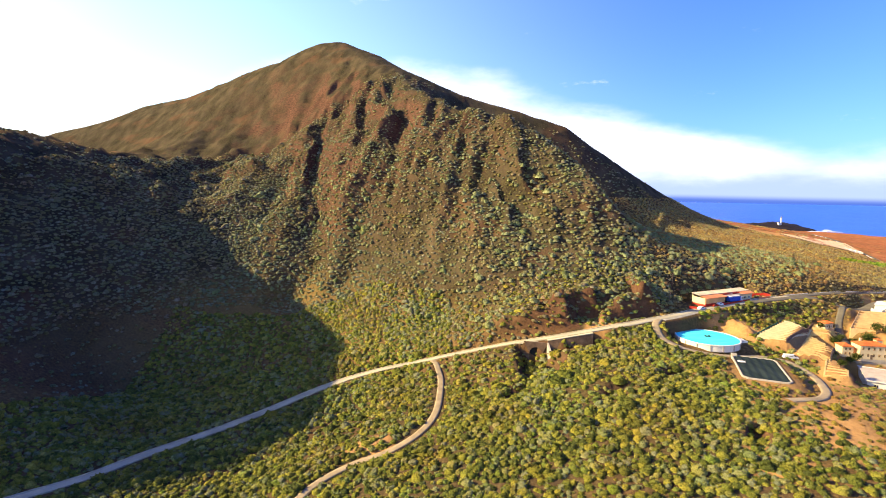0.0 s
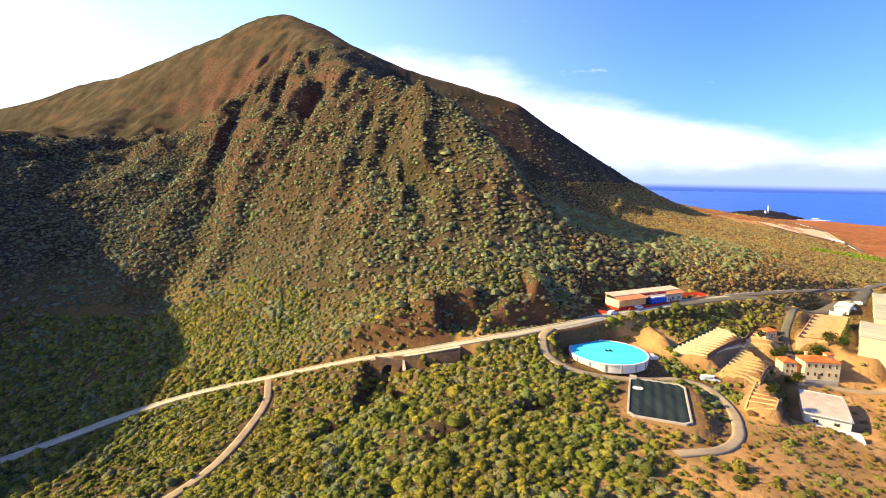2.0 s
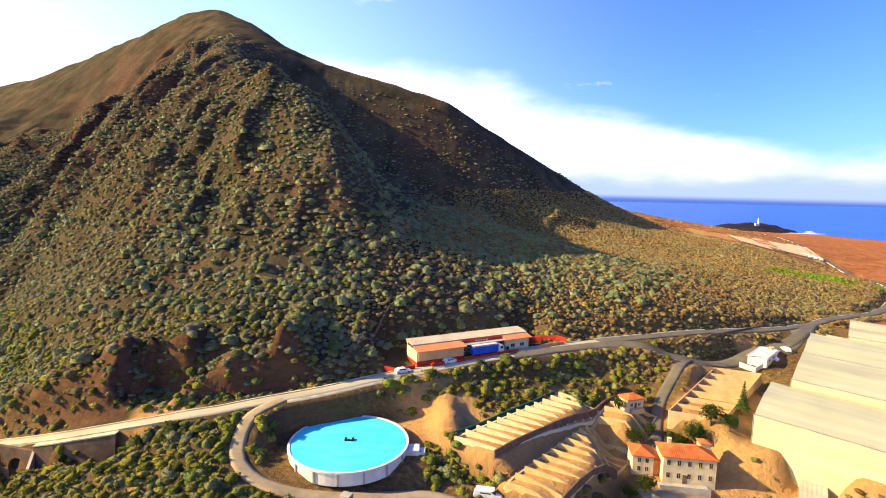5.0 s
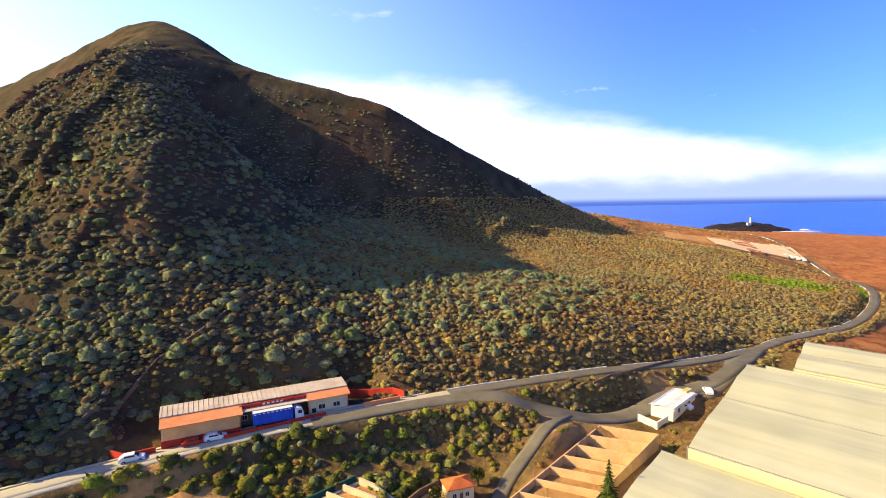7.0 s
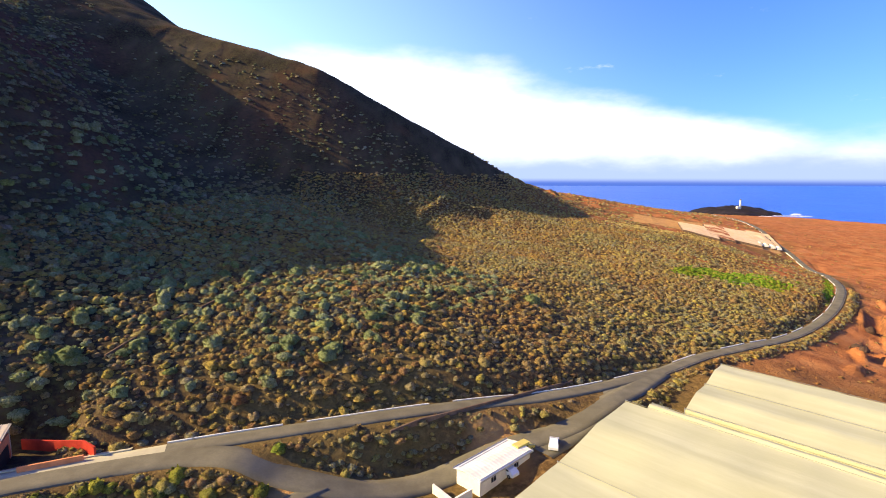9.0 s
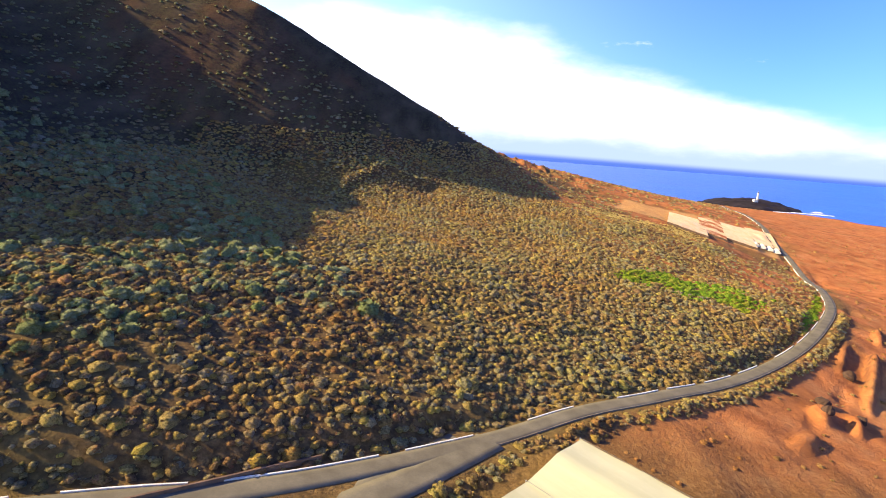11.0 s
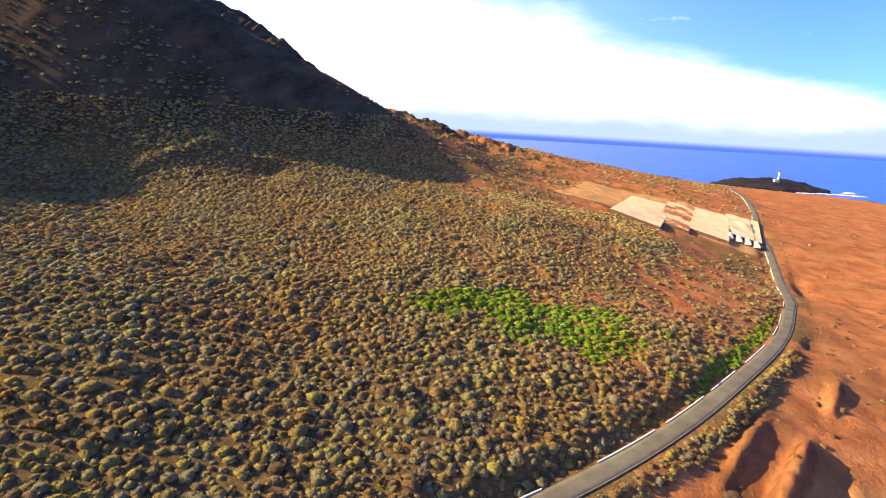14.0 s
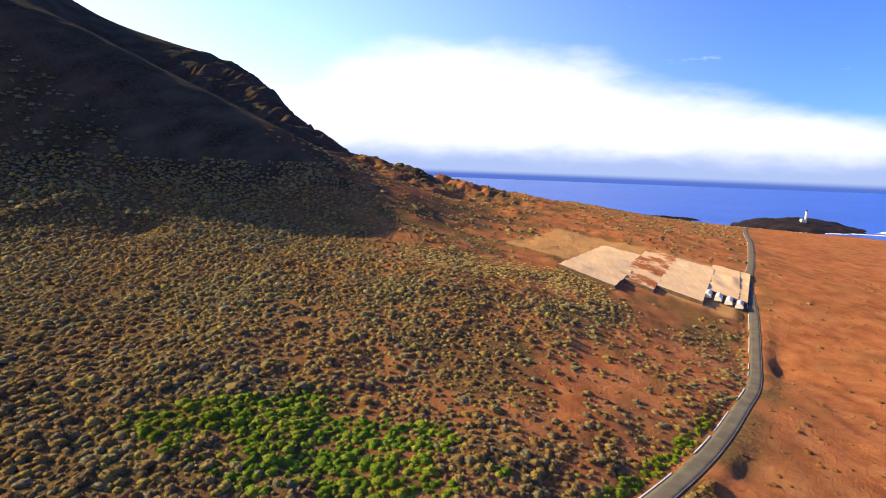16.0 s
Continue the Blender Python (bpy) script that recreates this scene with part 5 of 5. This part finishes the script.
# ---- gatehouse and its vehicles ----
gate = shed(229.6, 255.4, 23.1, 44, 6.4, 2.5, 2.8, "white flat gatehouse with dark openings beside the farm road", WHITE, WHITE)
yard_wall([(219.5, 250.5), (222.5, 247.5), (225.5, 249.0)], 1.6, WHITE, "white yard wall at the gatehouse")
car(235.0, 260.0, ground_at(235.0, 260.0) + 0.05, 40, CAR_YELLOW, "yellow pickup van parked by the gatehouse", 4.8, True)
car(240.8, 261.6, ground_at(240.8, 261.6) + 0.05, 75, CAR_WHITE, "small white car parked on the farm road")
car(231.5, 254.5, ground_at(231.5, 254.5) + 0.05, 130, CAR_WHITE, "white car parked in the gatehouse's shade")
car(139.6, 193.0, ground_at(139.6, 193.0) + 0.05, -12, CAR_WHITE, "white van parked beside the terraced plots", 5.4, True)


# ---- walled pens and terraced plots ----
def walled_plot(name, corner, turn, side, length, width, bays, h, material, label, thick=0.3, fin=0.0, levels=None):
    """A plot of bays between low walls: it runs along turn, and its cross walls lie along side (degrees)."""
    ob = thing(name, corner[0], corner[1], 0, 0, label, "walled plot")
    ax, ay = math.cos(radians(turn)), math.sin(radians(turn))
    bx, by = math.cos(radians(side)), math.sin(radians(side))

    def run(u0, v0, u1, v1, part_name, rise=0.0):
        x0, y0, x1, y1 = u0 * ax + v0 * bx, u0 * ay + v0 * by, u1 * ax + v1 * bx, u1 * ay + v1 * by
        m = math.hypot(x1 - x0, y1 - y0)
        n = max(1, int(m / 3))
        nx, ny = -(y1 - y0) / m * thick / 2, (x1 - x0) / m * thick / 2
        rows = []
        for k in range(n + 1):
            px, py = x0 + (x1 - x0) * k / n, y0 + (y1 - y0) * k / n
            low = g = ground_at(corner[0] + px, corner[1] + py)
            if levels:
                g = levels[0] + (levels[1] - levels[0]) * (px * ax + py * ay) / length
                low = min(low, g)
            rows.append([(px - nx, py - ny, low - 0.6), (px - nx * 0.7, py - ny * 0.7, g + h + rise * k / n), (px + nx * 0.7, py + ny * 0.7, g + h + rise * k / n), (px + nx, py + ny, low - 0.6)])
        bm = bmesh.new()
        vs = prism(bm, rows)
        bm.faces.new(vs[0])
        bm.faces.new(vs[-1][::-1])
        part(part_name, bm, material, ob)

    run(0, 0, length, 0, "long_wall")
    run(0, width, length, width, "long_wall")
    for k in range(bays + 1):
        run(length * k / bays, thick / 2, length * k / bays, width - thick / 2, "cross_wall", fin)
    return ob


walled_plot("goat_pens", (185.5, 221.0), 45.5, -26, 34, 11.5, 7, 1.3, TAN_WALL, "row of tan block-walled pens on bare earth", levels=(20.6, 23.0))
walled_plot("terraced_plot", (143.0, 200.5), 41, 154, 36, 10.8, 11, 0.3, PALE_WALL, "terraced plot with tapering pale cross walls", 0.6, 1.0)
walled_plot("terraced_plot", (151.6, 188.6), 48, 153, 49, 10.2, 15, 0.3, GOLD_WALL, "terraced plot with tapering golden cross walls", 0.6, 0.9)
walled_plot("terraced_plot", (145.2, 171.8), 51, 150, 20, 6.6, 6, 0.4, GOLD_WALL, "small terraced plot beside the dirt track", 0.7)
yard_wall([(152.6, 189.6), (160.5, 198.4), (168.5, 206.8)], 1.7, STONE, "dark stone wall beside a ramp below the terraces")
yard_wall([(141.2, 198.6), (150, 206.6), (162, 218), (175, 229.5)], 1.6, STONE, "dark dry-stone wall between the terraced plots")


# ---- greenhouses ----
E_DIR, D_DIR = (0.64, 0.768), (0.72, -0.694)


def greenhouse(origin, length, depth, spans, z, fall, label):
    """Spans of netting: ridges run away from the road, and the long open side faces it."""
    ob = thing("greenhouse", origin[0], origin[1], 0, 0, label, "greenhouse", "greenhouses")
    n, m = spans * 10 + 1, 24
    u, v = np.meshgrid(np.linspace(0, length, n), np.linspace(0, depth, m))
    w = u / length * spans
    peak = 1 - np.abs((w % 1.0) * 2 - 1)
    zz = z + 0.75 * peak**1.2 - fall * v + 0.35 * fbm(u / 5, v / 14, 3, 13) - 0.12 * np.sin(v / depth * math.pi * 6) ** 2
    x, y = u * E_DIR[0] + v * D_DIR[0], u * E_DIR[1] + v * D_DIR[1]
    roof = sheet("roof", x, y, zz, NETTING)
    roof.parent = ob
    tagged(roof, "pale netting stretched over wires")
    for name, k in (("side_net", np.s_[0, :]), ("end_net", np.s_[:, 0]), ("end_net", np.s_[:, -1]), ("side_net", np.s_[-1, :])):
        ex, ey, ez = x[k], y[k], zz[k]
        g = ground_height(ex + origin[0], ey + origin[1]) - 0.3
        rows = np.linspace(0, 1, 6)[:, None]
        net = sheet(name, np.repeat(ex[None], 6, 0), np.repeat(ey[None], 6, 0), ez * (1 - rows) + np.minimum(g, ez) * rows - 0.02, NETTING)
        net.parent = ob
    for k in range(spans + 1):
        px, py = length * k / spans * E_DIR[0] - 0.12 * D_DIR[0], length * k / spans * E_DIR[1] - 0.12 * D_DIR[1]
        g = ground_at(px + origin[0], py + origin[1])
        part("post", tube(bmesh.new(), px, py, g - 0.5, max(g + 1, z + 0.2), 0.09, n=8), METAL, ob)
        bm = bmesh.new()
        q = [(px, py, z + 0.08), (px + depth * D_DIR[0], py + depth * D_DIR[1], z - fall * depth + 0.08)]
        prism(bm, [[(a + 0.1, b, c), (a, b + 0.1, c), (a, b, c + 0.12)] for a, b, c in q])
        part("valley_wire", bm, METAL, ob)
    return ob


greenhouse((220.5, 229.5), 59, 62, 2, 27.0, 0.015, "large pale netting greenhouse with sagging spans")
greenhouse((261.2, 272.0), 4.4, 61, 1, 26.2, 0.015, "narrow strip of pale netting between two greenhouses")
greenhouse((269, 272), 32, 64, 2, 26.6, 0.015, "pale netting greenhouse beside the bare red plain")
greenhouse((200, 211.5), 26, 52, 1, 25.4, 0.02, "long pale netting greenhouse beside the pens")


# ---- covered plots on the far plain ----
def covered_plot(x, y, turn, w, d, material, label, open_part=0.0):
    z = ground_at(x, y)
    ob = thing("covered_plot", x, y, 0, turn, label, "netted plot", "covered plots")
    c, s = math.cos(radians(turn)), math.sin(radians(turn))
    u, v = np.meshgrid(np.linspace(0, w, 14), np.linspace(d * open_part, d, 22))
    g = ground_height(x + u * c - v * s, y + u * s + v * c)
    g0 = ground_height(np.array([x, x + w * c, x - d * s, x + w * c - d * s]), np.array([y, y + w * s, y + d * c, y + w * s + d * c]))
    uu, vv = u / w, v / d
    plane = g0[0] * (1 - uu) * (1 - vv) + g0[1] * uu * (1 - vv) + g0[2] * (1 - uu) * vv + g0[3] * uu * vv
    zz = np.maximum(plane, g) + 1.5 + 0.25 * np.sin(v * 1.1) + 0.2 * fbm(u / 4, v / 4, 3, 7)
    r = sheet("net_roof", u, v, zz, material)
    r.parent = ob
    for k in (np.s_[0, :], np.s_[-1, :], np.s_[:, 0], np.s_[:, -1]):
        t = np.linspace(0, 1, 3)[:, None]
        side = sheet("net_side", np.repeat(u[k][None], 3, 0), np.repeat(v[k][None], 3, 0), zz[k][None] * (1 - t) + (g[k][None] - 0.4) * t - 0.02, STONE)
        side.parent = ob
    return ob


PLOT_NET = cover_material("tan_netting", (0.80, 0.52, 0.23), (0.86, 0.64, 0.36), (1, 0.2, 1))
torn = Nodes("torn_netting", 0.9, 0, 0.05)
TORN_NET = torn.done(torn.mix(torn.ramp(torn.noise(0.09, 6, 0.65), 0.46, 0.56), (0.80, 0.54, 0.26), (0.40, 0.13, 0.04)))
covered_plot(407, 570, -22, 26, 84, PLOT_NET, "tan netted plot on the dry plain")
covered_plot(434.5, 579, -22, 17, 82, TORN_NET, "tan netted plot torn open over red earth")
covered_plot(453, 581, -22, 20.5, 72, PLOT_NET, "tan netted plot beside the country road")
covered_plot(475.5, 586, -22, 19, 66, PLOT_NET, "tan netted plot with white sheets in front", 0.18)
for k in range(4):
    u = 475.5 + 0.8 + k * 4.2
    ob = thing("plastic_tunnel", u, 586.6 - 1.7 * k, ground_at(u, 590.2 - 1.7 * k) + 0.2, -22, "white plastic tunnel over a seed bed", "plastic tunnel", "white tunnels")
    bm = bmesh.new()
    hoops = [(1.7 - 1.7 * math.cos(math.pi * j / 10), 2.3 * math.sin(math.pi * j / 10) - 0.4) for j in range(11)]
    ends = prism(bm, [[(px, py, pz) for px, pz in hoops] for py in (0, 3.3, 6.6, 10)], False)
    for e in (ends[0][::-1], ends[-1]):
        bm.faces.new(e)
    part("sheet", bm, WHITE, ob)


yard_wall([(493.5, 590), (500, 606), (508, 628), (515, 647)], 1.9, DARK, "dark windbreak fence beside the road")


# ---- bridge and retaining wall below the road ----
def road_edge(x0, x1, out):
    """Points beside the main road between two values of x, on its downhill side."""
    line = main[(MAIN_X > x0) & (MAIN_X < x1)]
    d = np.gradient(line[:, :2], axis=0)
    n = np.stack([d[:, 1], -d[:, 0]], -1) / np.linalg.norm(d, axis=1)[:, None]
    return np.c_[line[:, :2] + n * out, line[:, 2]]


def retaining_wall(x0, x1):
    edge = road_edge(x0, x1, 3.5)
    ox, oy = edge[0, :2]
    ob = thing("retaining_wall", ox, oy, 0, 0, "tall dark stone retaining wall below the road", "retaining wall")
    for k in range(len(edge) - 1):
        bm = bmesh.new()
        rows = []
        for px, py, pz in edge[k:k + 2]:
            px, py = px - ox, py - oy
            rows.append([(px, py - 0.9, pz - 8.5), (px, py, pz - 0.25), (px, py + 0.7, pz - 0.25), (px, py + 0.7, pz - 8.5)])
        vs = prism(bm, rows)
        bm.faces.new(vs[0])
        bm.faces.new(vs[-1][::-1])
        part("wall_run", bm, STONE, ob)
        bm = bmesh.new()
        rows = [[(px - ox, py - oy - 0.1, pz - 0.24), (px - ox, py - oy - 0.1, pz + 0.02), (px - ox, py - oy + 1.4, pz + 0.02), (px - ox, py - oy + 1.4, pz - 0.24)] for px, py, pz in edge[k:k + 2]]
        vs = prism(bm, rows)
        bm.faces.new(vs[0])
        bm.faces.new(vs[-1][::-1])
        part("coping", bm, VERGE, ob, "pale worn coping")
    return ob


def culvert(x):
    edge = road_edge(x - 8, x + 8, 2.6)
    ox, oy, z = edge[len(edge) // 2]
    ob = thing("road_bridge", ox, oy, z, -14, "stone road bridge with a dark arch over the gully", "bridge")
    bm = bmesh.new()
    n = 14
    arch = [(-2.6 * math.cos(math.pi * k / n), -4.9 + 2.6 * math.sin(math.pi * k / n)) for k in range(n + 1)]
    outer = [(-5 + 10 * k / n, -0.2) for k in range(n + 1)]
    vs = []
    for yy in (-0.9, -0.2):
        vs.append(([bm.verts.new((ax, yy, az)) for ax, az in arch], [bm.verts.new((qx, yy, qz)) for qx, qz in outer]))
    for a, o in vs:
        for k in range(n):
            bm.faces.new((a[k], a[k + 1], o[k + 1], o[k]))
    for k in range(n):
        bm.faces.new((vs[0][0][k], vs[0][0][k + 1], vs[1][0][k + 1], vs[1][0][k]))
        bm.faces.new((vs[0][1][k], vs[0][1][k + 1], vs[1][1][k + 1], vs[1][1][k]))
    part("spandrel", bm, STONE, ob, "dark stone side wall with an arch")
    for x0, x1 in ((-5, -2.6), (2.6, 5)):
        part("pier", boxes((x0, -0.9, -11, x1, -0.2, -4.9)), STONE, ob)
    # near-black slab across the arch stands for the shade beneath the bridge
    part("opening", boxes((-2.6, -0.18, -11, 2.6, 0.0, -2.2)), DARK, ob, "dark archway")
    bm = bmesh.new()
    prism(bm, [[(4.4, -1.0, -9.5), (5.1, -1.0, -9.5), (5.1, -1.0, 0.0), (4.4, -1.0, 0.0)], [(7.6, -7.4, -9.5), (8.3, -7.4, -9.5), (8.3, -7.4, -6.6), (7.6, -7.4, -6.6)]])
    part("wing_wall", bm, CONCRETE, ob, "pale sloping wing wall")
    return ob


culvert(41)
retaining_wall(45.5, 66)


# ---- island and lighthouse ----
def island(x, y, a, b, h, seed, label):
    n = 60
    u, v = np.meshgrid(np.linspace(-1.15, 1.15, n), np.linspace(-1.15, 1.15, n))
    r = np.hypot(u, v) + 0.5 * fbm(u * 2.2 + seed, v * 2.2, 4, seed)
    zz = -11 + (h + 6) * np.clip(1.25 - r, 0, 1) ** 0.55 + 7 * fbm(u * 5, v * 5, 4, seed + 2) * (r < 1.1)
    ob = sheet("island", u * a, v * b, zz, LAVA)
    ob.matrix_basis = pose(x, y, 0, 0, 0, 20)
    return tagged(ob, label, "island", kind="structure")


island(838, 1262, 105, 62, 17, 3, "low black lava headland ringed by surf")
island(650, 1330, 70, 22, 5, 8, "low black lava reef in the sea")


def surf(x, y, a, b, turn, seed, label):
    n = 40
    u, v = np.meshgrid(np.linspace(-1, 1, n), np.linspace(-1, 1, 8))
    w = 0.35 + 0.9 * np.abs(fbm(u * 3 + seed, u * 0 + seed, 3, seed)) * 2
    ob = sheet("surf", u * a, v * b * w, -4.6 + 1.6 * (1 - v**2) * w, FOAM)
    ob.matrix_basis = pose(x, y, 0, 0, 0, turn)
    return tagged(ob, label, "surf", kind="structure")


surf(905, 1208, 56, 12, -8, 5, "white surf breaking on the lava headland")
surf(835, 1194, 42, 8, 6, 9, "white surf along the dark shore")
surf(962, 1250, 22, 9, 40, 11, "white surf at the headland's point")


def lighthouse(x, y, z):
    ob = thing("lighthouse", x, y, z, 0, "white round lighthouse on a dark lava headland", "lighthouse")
    tower = bmesh.new()
    tube(tower, 0, 0, -2, 15, 2.0, 1.6, 20)
    part("tower", tower, WHITE, ob)
    part("gallery", tube(bmesh.new(), 0, 0, 15, 15.6, 2.5, n=20), WHITE, ob)
    part("lantern", tube(bmesh.new(), 0, 0, 15.6, 17.6, 1.2, n=12), GLASS, ob, "dark glazed lantern room")
    part("dome", tube(bmesh.new(), 0, 0, 17.6, 18.8, 1.4, 0.2, 16), METAL, ob)
    part("annex", boxes((-7, -3, -2, -2.5, 3, 3.4)), WHITE, ob, "white keeper's annex")


lighthouse(832, 1228, 10.5)


# ---- trees and single bushes ----
def leaf_clumps(seed, r, h, count, size):
    """Many small tilted leaf tufts in a rough crown."""
    rng = np.random.default_rng(seed)
    vs, fs = [], []
    for k in range(count):
        d = rng.normal(size=3)
        d /= np.linalg.norm(d)
        q = (0.45 + 0.6 * rng.random()) * np.array([r, r, h]) * d * (1 + 0.25 * math.sin(5 * d[0] + seed))
        a, b = rng.normal(size=3), rng.normal(size=3)
        a = a / np.linalg.norm(a) * size * (0.6 + 0.8 * rng.random())
        b = b / np.linalg.norm(b) * size * (0.4 + 0.6 * rng.random())
        i = len(vs)
        vs += [q - a, q + b, q + a, q - b * 0.7]
        fs += [(i, i + 1, i + 2), (i, i + 2, i + 3)]
    return vs, fs


def tree(x, y, height, crown, seed, label, material):
    z = ground_at(x, y)
    ob = thing("tree", x, y, z, seed * 37, label, "tree", "farm trees")
    bm = bmesh.new()
    prism(bm, [[(r * math.cos(a) + lean, r * math.sin(a), zz) for a in np.linspace(0, 2 * math.pi, 8, endpoint=False)] for r, zz, lean in ((0.28, -0.4, 0), (0.2, height * 0.3, 0.1), (0.14, height * 0.55, 0.25), (0.04, height * 0.85, 0.2))])
    for k in range(5):
        a = 2 * math.pi * k / 5 + seed
        prism(bm, [[(0.15 + 0.09 * math.cos(t), 0.09 * math.sin(t), height * 0.35) for t in (0, 2.1, 4.2)], [(crown * 0.6 * math.cos(a) + 0.03 * math.cos(t), crown * 0.6 * math.sin(a) + 0.03 * math.sin(t), height * 0.66) for t in (0, 2.1, 4.2)]])
    part("trunk", bm, STONE, ob, "brown trunk with limbs")
    vs, fs = leaf_clumps(seed, crown, height * 0.36, 1100, crown * 0.11)
    mesh = bpy.data.meshes.new("crown")
    mesh.from_pydata([(v[0], v[1], v[2] + height * 0.66) for v in vs], [], fs)
    mesh.materials.append(material)
    c = new("crown", mesh)
    c.parent = ob
    return ob


TREE_LEAF = shrub_material("tree_leaves", (0.0, (0.035, 0.06, 0.015)), (0.5, (0.08, 0.12, 0.025)), (1.0, (0.14, 0.17, 0.04)), mixed=1.0)
for k, (x, y, h, c) in enumerate(((189.5, 215.5, 5.5, 2.6), (193, 216, 4.6, 2.2), (186, 216.5, 4, 2.0), (196, 213.5, 4.0, 1.9), (176, 217, 4, 1.9), (172.5, 201, 3.6, 1.9), (168.5, 199, 3.0, 1.6), (182.2, 230.6, 3.4, 1.5), (174.6, 224.5, 3.0, 1.4), (180.5, 219.5, 3.0, 1.4), (200, 194, 3.8, 2.0), (205, 199, 3.0, 1.6), (150, 181, 3, 1.6))):
    tree(x, y, h, c, k + 1, "leafy green tree among the farm buildings", TREE_LEAF)


def pine(x, y, height):
    z = ground_at(x, y)
    ob = thing("pine_tree", x, y, z, 0, "tall dark tiered pine beside the greenhouse", "tree")
    part("trunk", tube(bmesh.new(), 0, 0, -0.4, height, 0.22, 0.04, 8), STONE, ob)
    bm = bmesh.new()
    rng = np.random.default_rng(4)
    for k in range(11):
        zz = height * (0.2 + 0.76 * k / 10)
        r = 2.1 * (1 - k / 11.5)
        for j in range(9):
            a = 2 * math.pi * j / 9 + k * 0.4
            r2 = r * (0.8 + 0.4 * rng.random())
            tip = bm.verts.new((r2 * math.cos(a), r2 * math.sin(a), zz - 0.25 + 0.2 * rng.random()))
            s1 = bm.verts.new((0.45 * r2 * math.cos(a + 0.45), 0.45 * r2 * math.sin(a + 0.45), zz + 0.1))
            s2 = bm.verts.new((0.45 * r2 * math.cos(a - 0.45), 0.45 * r2 * math.sin(a - 0.45), zz + 0.1))
            c = bm.verts.new((0, 0, zz + 0.5))
            bm.faces.new((c, s1, tip))
            bm.faces.new((c, tip, s2))
    part("crown", bm, TREE_LEAF, ob, "dark tiered branches")


pine(203.5, 221.5, 8.5)


def bush_mesh(seed, material):
    """A rounded spurge bush: a knobbly dome of many short stems."""
    rng = np.random.default_rng(seed)
    bm = bmesh.new()
    for k in range(34):
        a, t = 2.4 * k, math.sqrt((k + 0.5) / 34)
        r = 0.82 * t
        p = Vector((r * math.cos(a), r * math.sin(a), 0.72 * math.sqrt(max(0.0, 1 - 0.85 * t * t))))
        made = bmesh.ops.create_icosphere(bm, subdivisions=1, radius=0.2 + 0.09 * rng.random())
        for v in made["verts"]:
            v.co = v.co * (1 + 0.35 * (rng.random() - 0.5)) + p
    tube(bm, 0, 0, -0.3, 0.5, 0.5, 0.7, 9)
    mesh = bpy.data.meshes.new("spurge_bush")
    bm.to_mesh(mesh)
    bm.free()
    mesh.attributes.new("tint", "FLOAT", "POINT").data.foreach_set("value", np.full(len(mesh.vertices), rng.random(), np.float32))
    mesh.materials.append(material)
    return mesh


DOMES = [bush_mesh(s, SPURGE) for s in range(5)]
rng = np.random.default_rng(77)
count = 0
while count < 230:
    x, y = 40 + 250 * rng.random(), 235 + 150 * rng.random()
    z = float(smooth_height(np.array([x]), np.array([y]))[0])
    clump = float(fbm(np.array([x / 22]), np.array([y / 22]), 3, 131)[0])
    if not (34 < z < 70) or clump < 0.02 or not open_ground(np.array([x]), np.array([y]))[0] or above_road(x, y) < 14:
        continue
    r = 0.95 + 1.2 * rng.random() ** 2.5
    ob = new("spurge_bush", DOMES[count % 5])
    ob.matrix_basis = pose(x, y, ground_at(x, y) - 0.15, 0, 0, 360 * rng.random()) @ Matrix.Diagonal((r, r, r * (0.75 + 0.3 * rng.random()), 1))
    tagged(ob, "rounded grey-green spurge bush on the dry slope", "bush", "large spurge bushes")
    count += 1

yard_wall([(159, 267), (166, 281), (172, 292), (177, 302)], 0.5, STONE, "old dry-stone wall across the scrub slope")
yard_wall([(106, 227), (110, 234), (116, 246), (123, 258), (128, 270)], 0.6, STONE, "old dry-stone wall running up the slope")


# ---- boulders and dark mound sides on the red plain ----
ROCK_AND_SHADE = worn("rock_and_shade", (0.09, 0.055, 0.038), 0.5, 0.6, 2.5, 0.95, 0.1)


def boulder(x, y, r, h, seed):
    """A dark lump, half sunk in the earth; serves as rock and as a mound's shaded side."""
    bm = bmesh.new()
    bmesh.ops.create_icosphere(bm, subdivisions=4, radius=1.0)
    for v in bm.verts:
        p = np.array(v.co)
        n = float(fbm(np.array([p[0] * 1.4 + seed + p[2]]), np.array([p[1] * 1.4 - seed + 0.7 * p[2]]), 4, seed)[0])
        v.co = Vector((p[0] * r, p[1] * r * 0.8, max(p[2], -0.4) * h)) * (1 + 0.9 * n)
    mesh = bpy.data.meshes.new("boulder")
    bm.to_mesh(mesh)
    bm.free()
    mesh.materials.append(ROCK_AND_SHADE)
    ob = new("boulder", mesh)
    ob.matrix_basis = pose(x, y, ground_at(x, y) + 0.2, 0, 0, seed * 40)
    return tagged(ob, "dark brown lump in red earth, for boulders and shaded mound sides", "boulder", "dark boulders")


# the first two are dark lumps painting the shaded sides of red-earth mounds
boulder(364, 346, 1.8, 1.7, 3)
boulder(359, 337, 1.5, 1.3, 5)
boulder(385.5, 366.5, 1.7, 1.8, 8)
boulder(371, 341.5, 1.5, 1.4, 11)
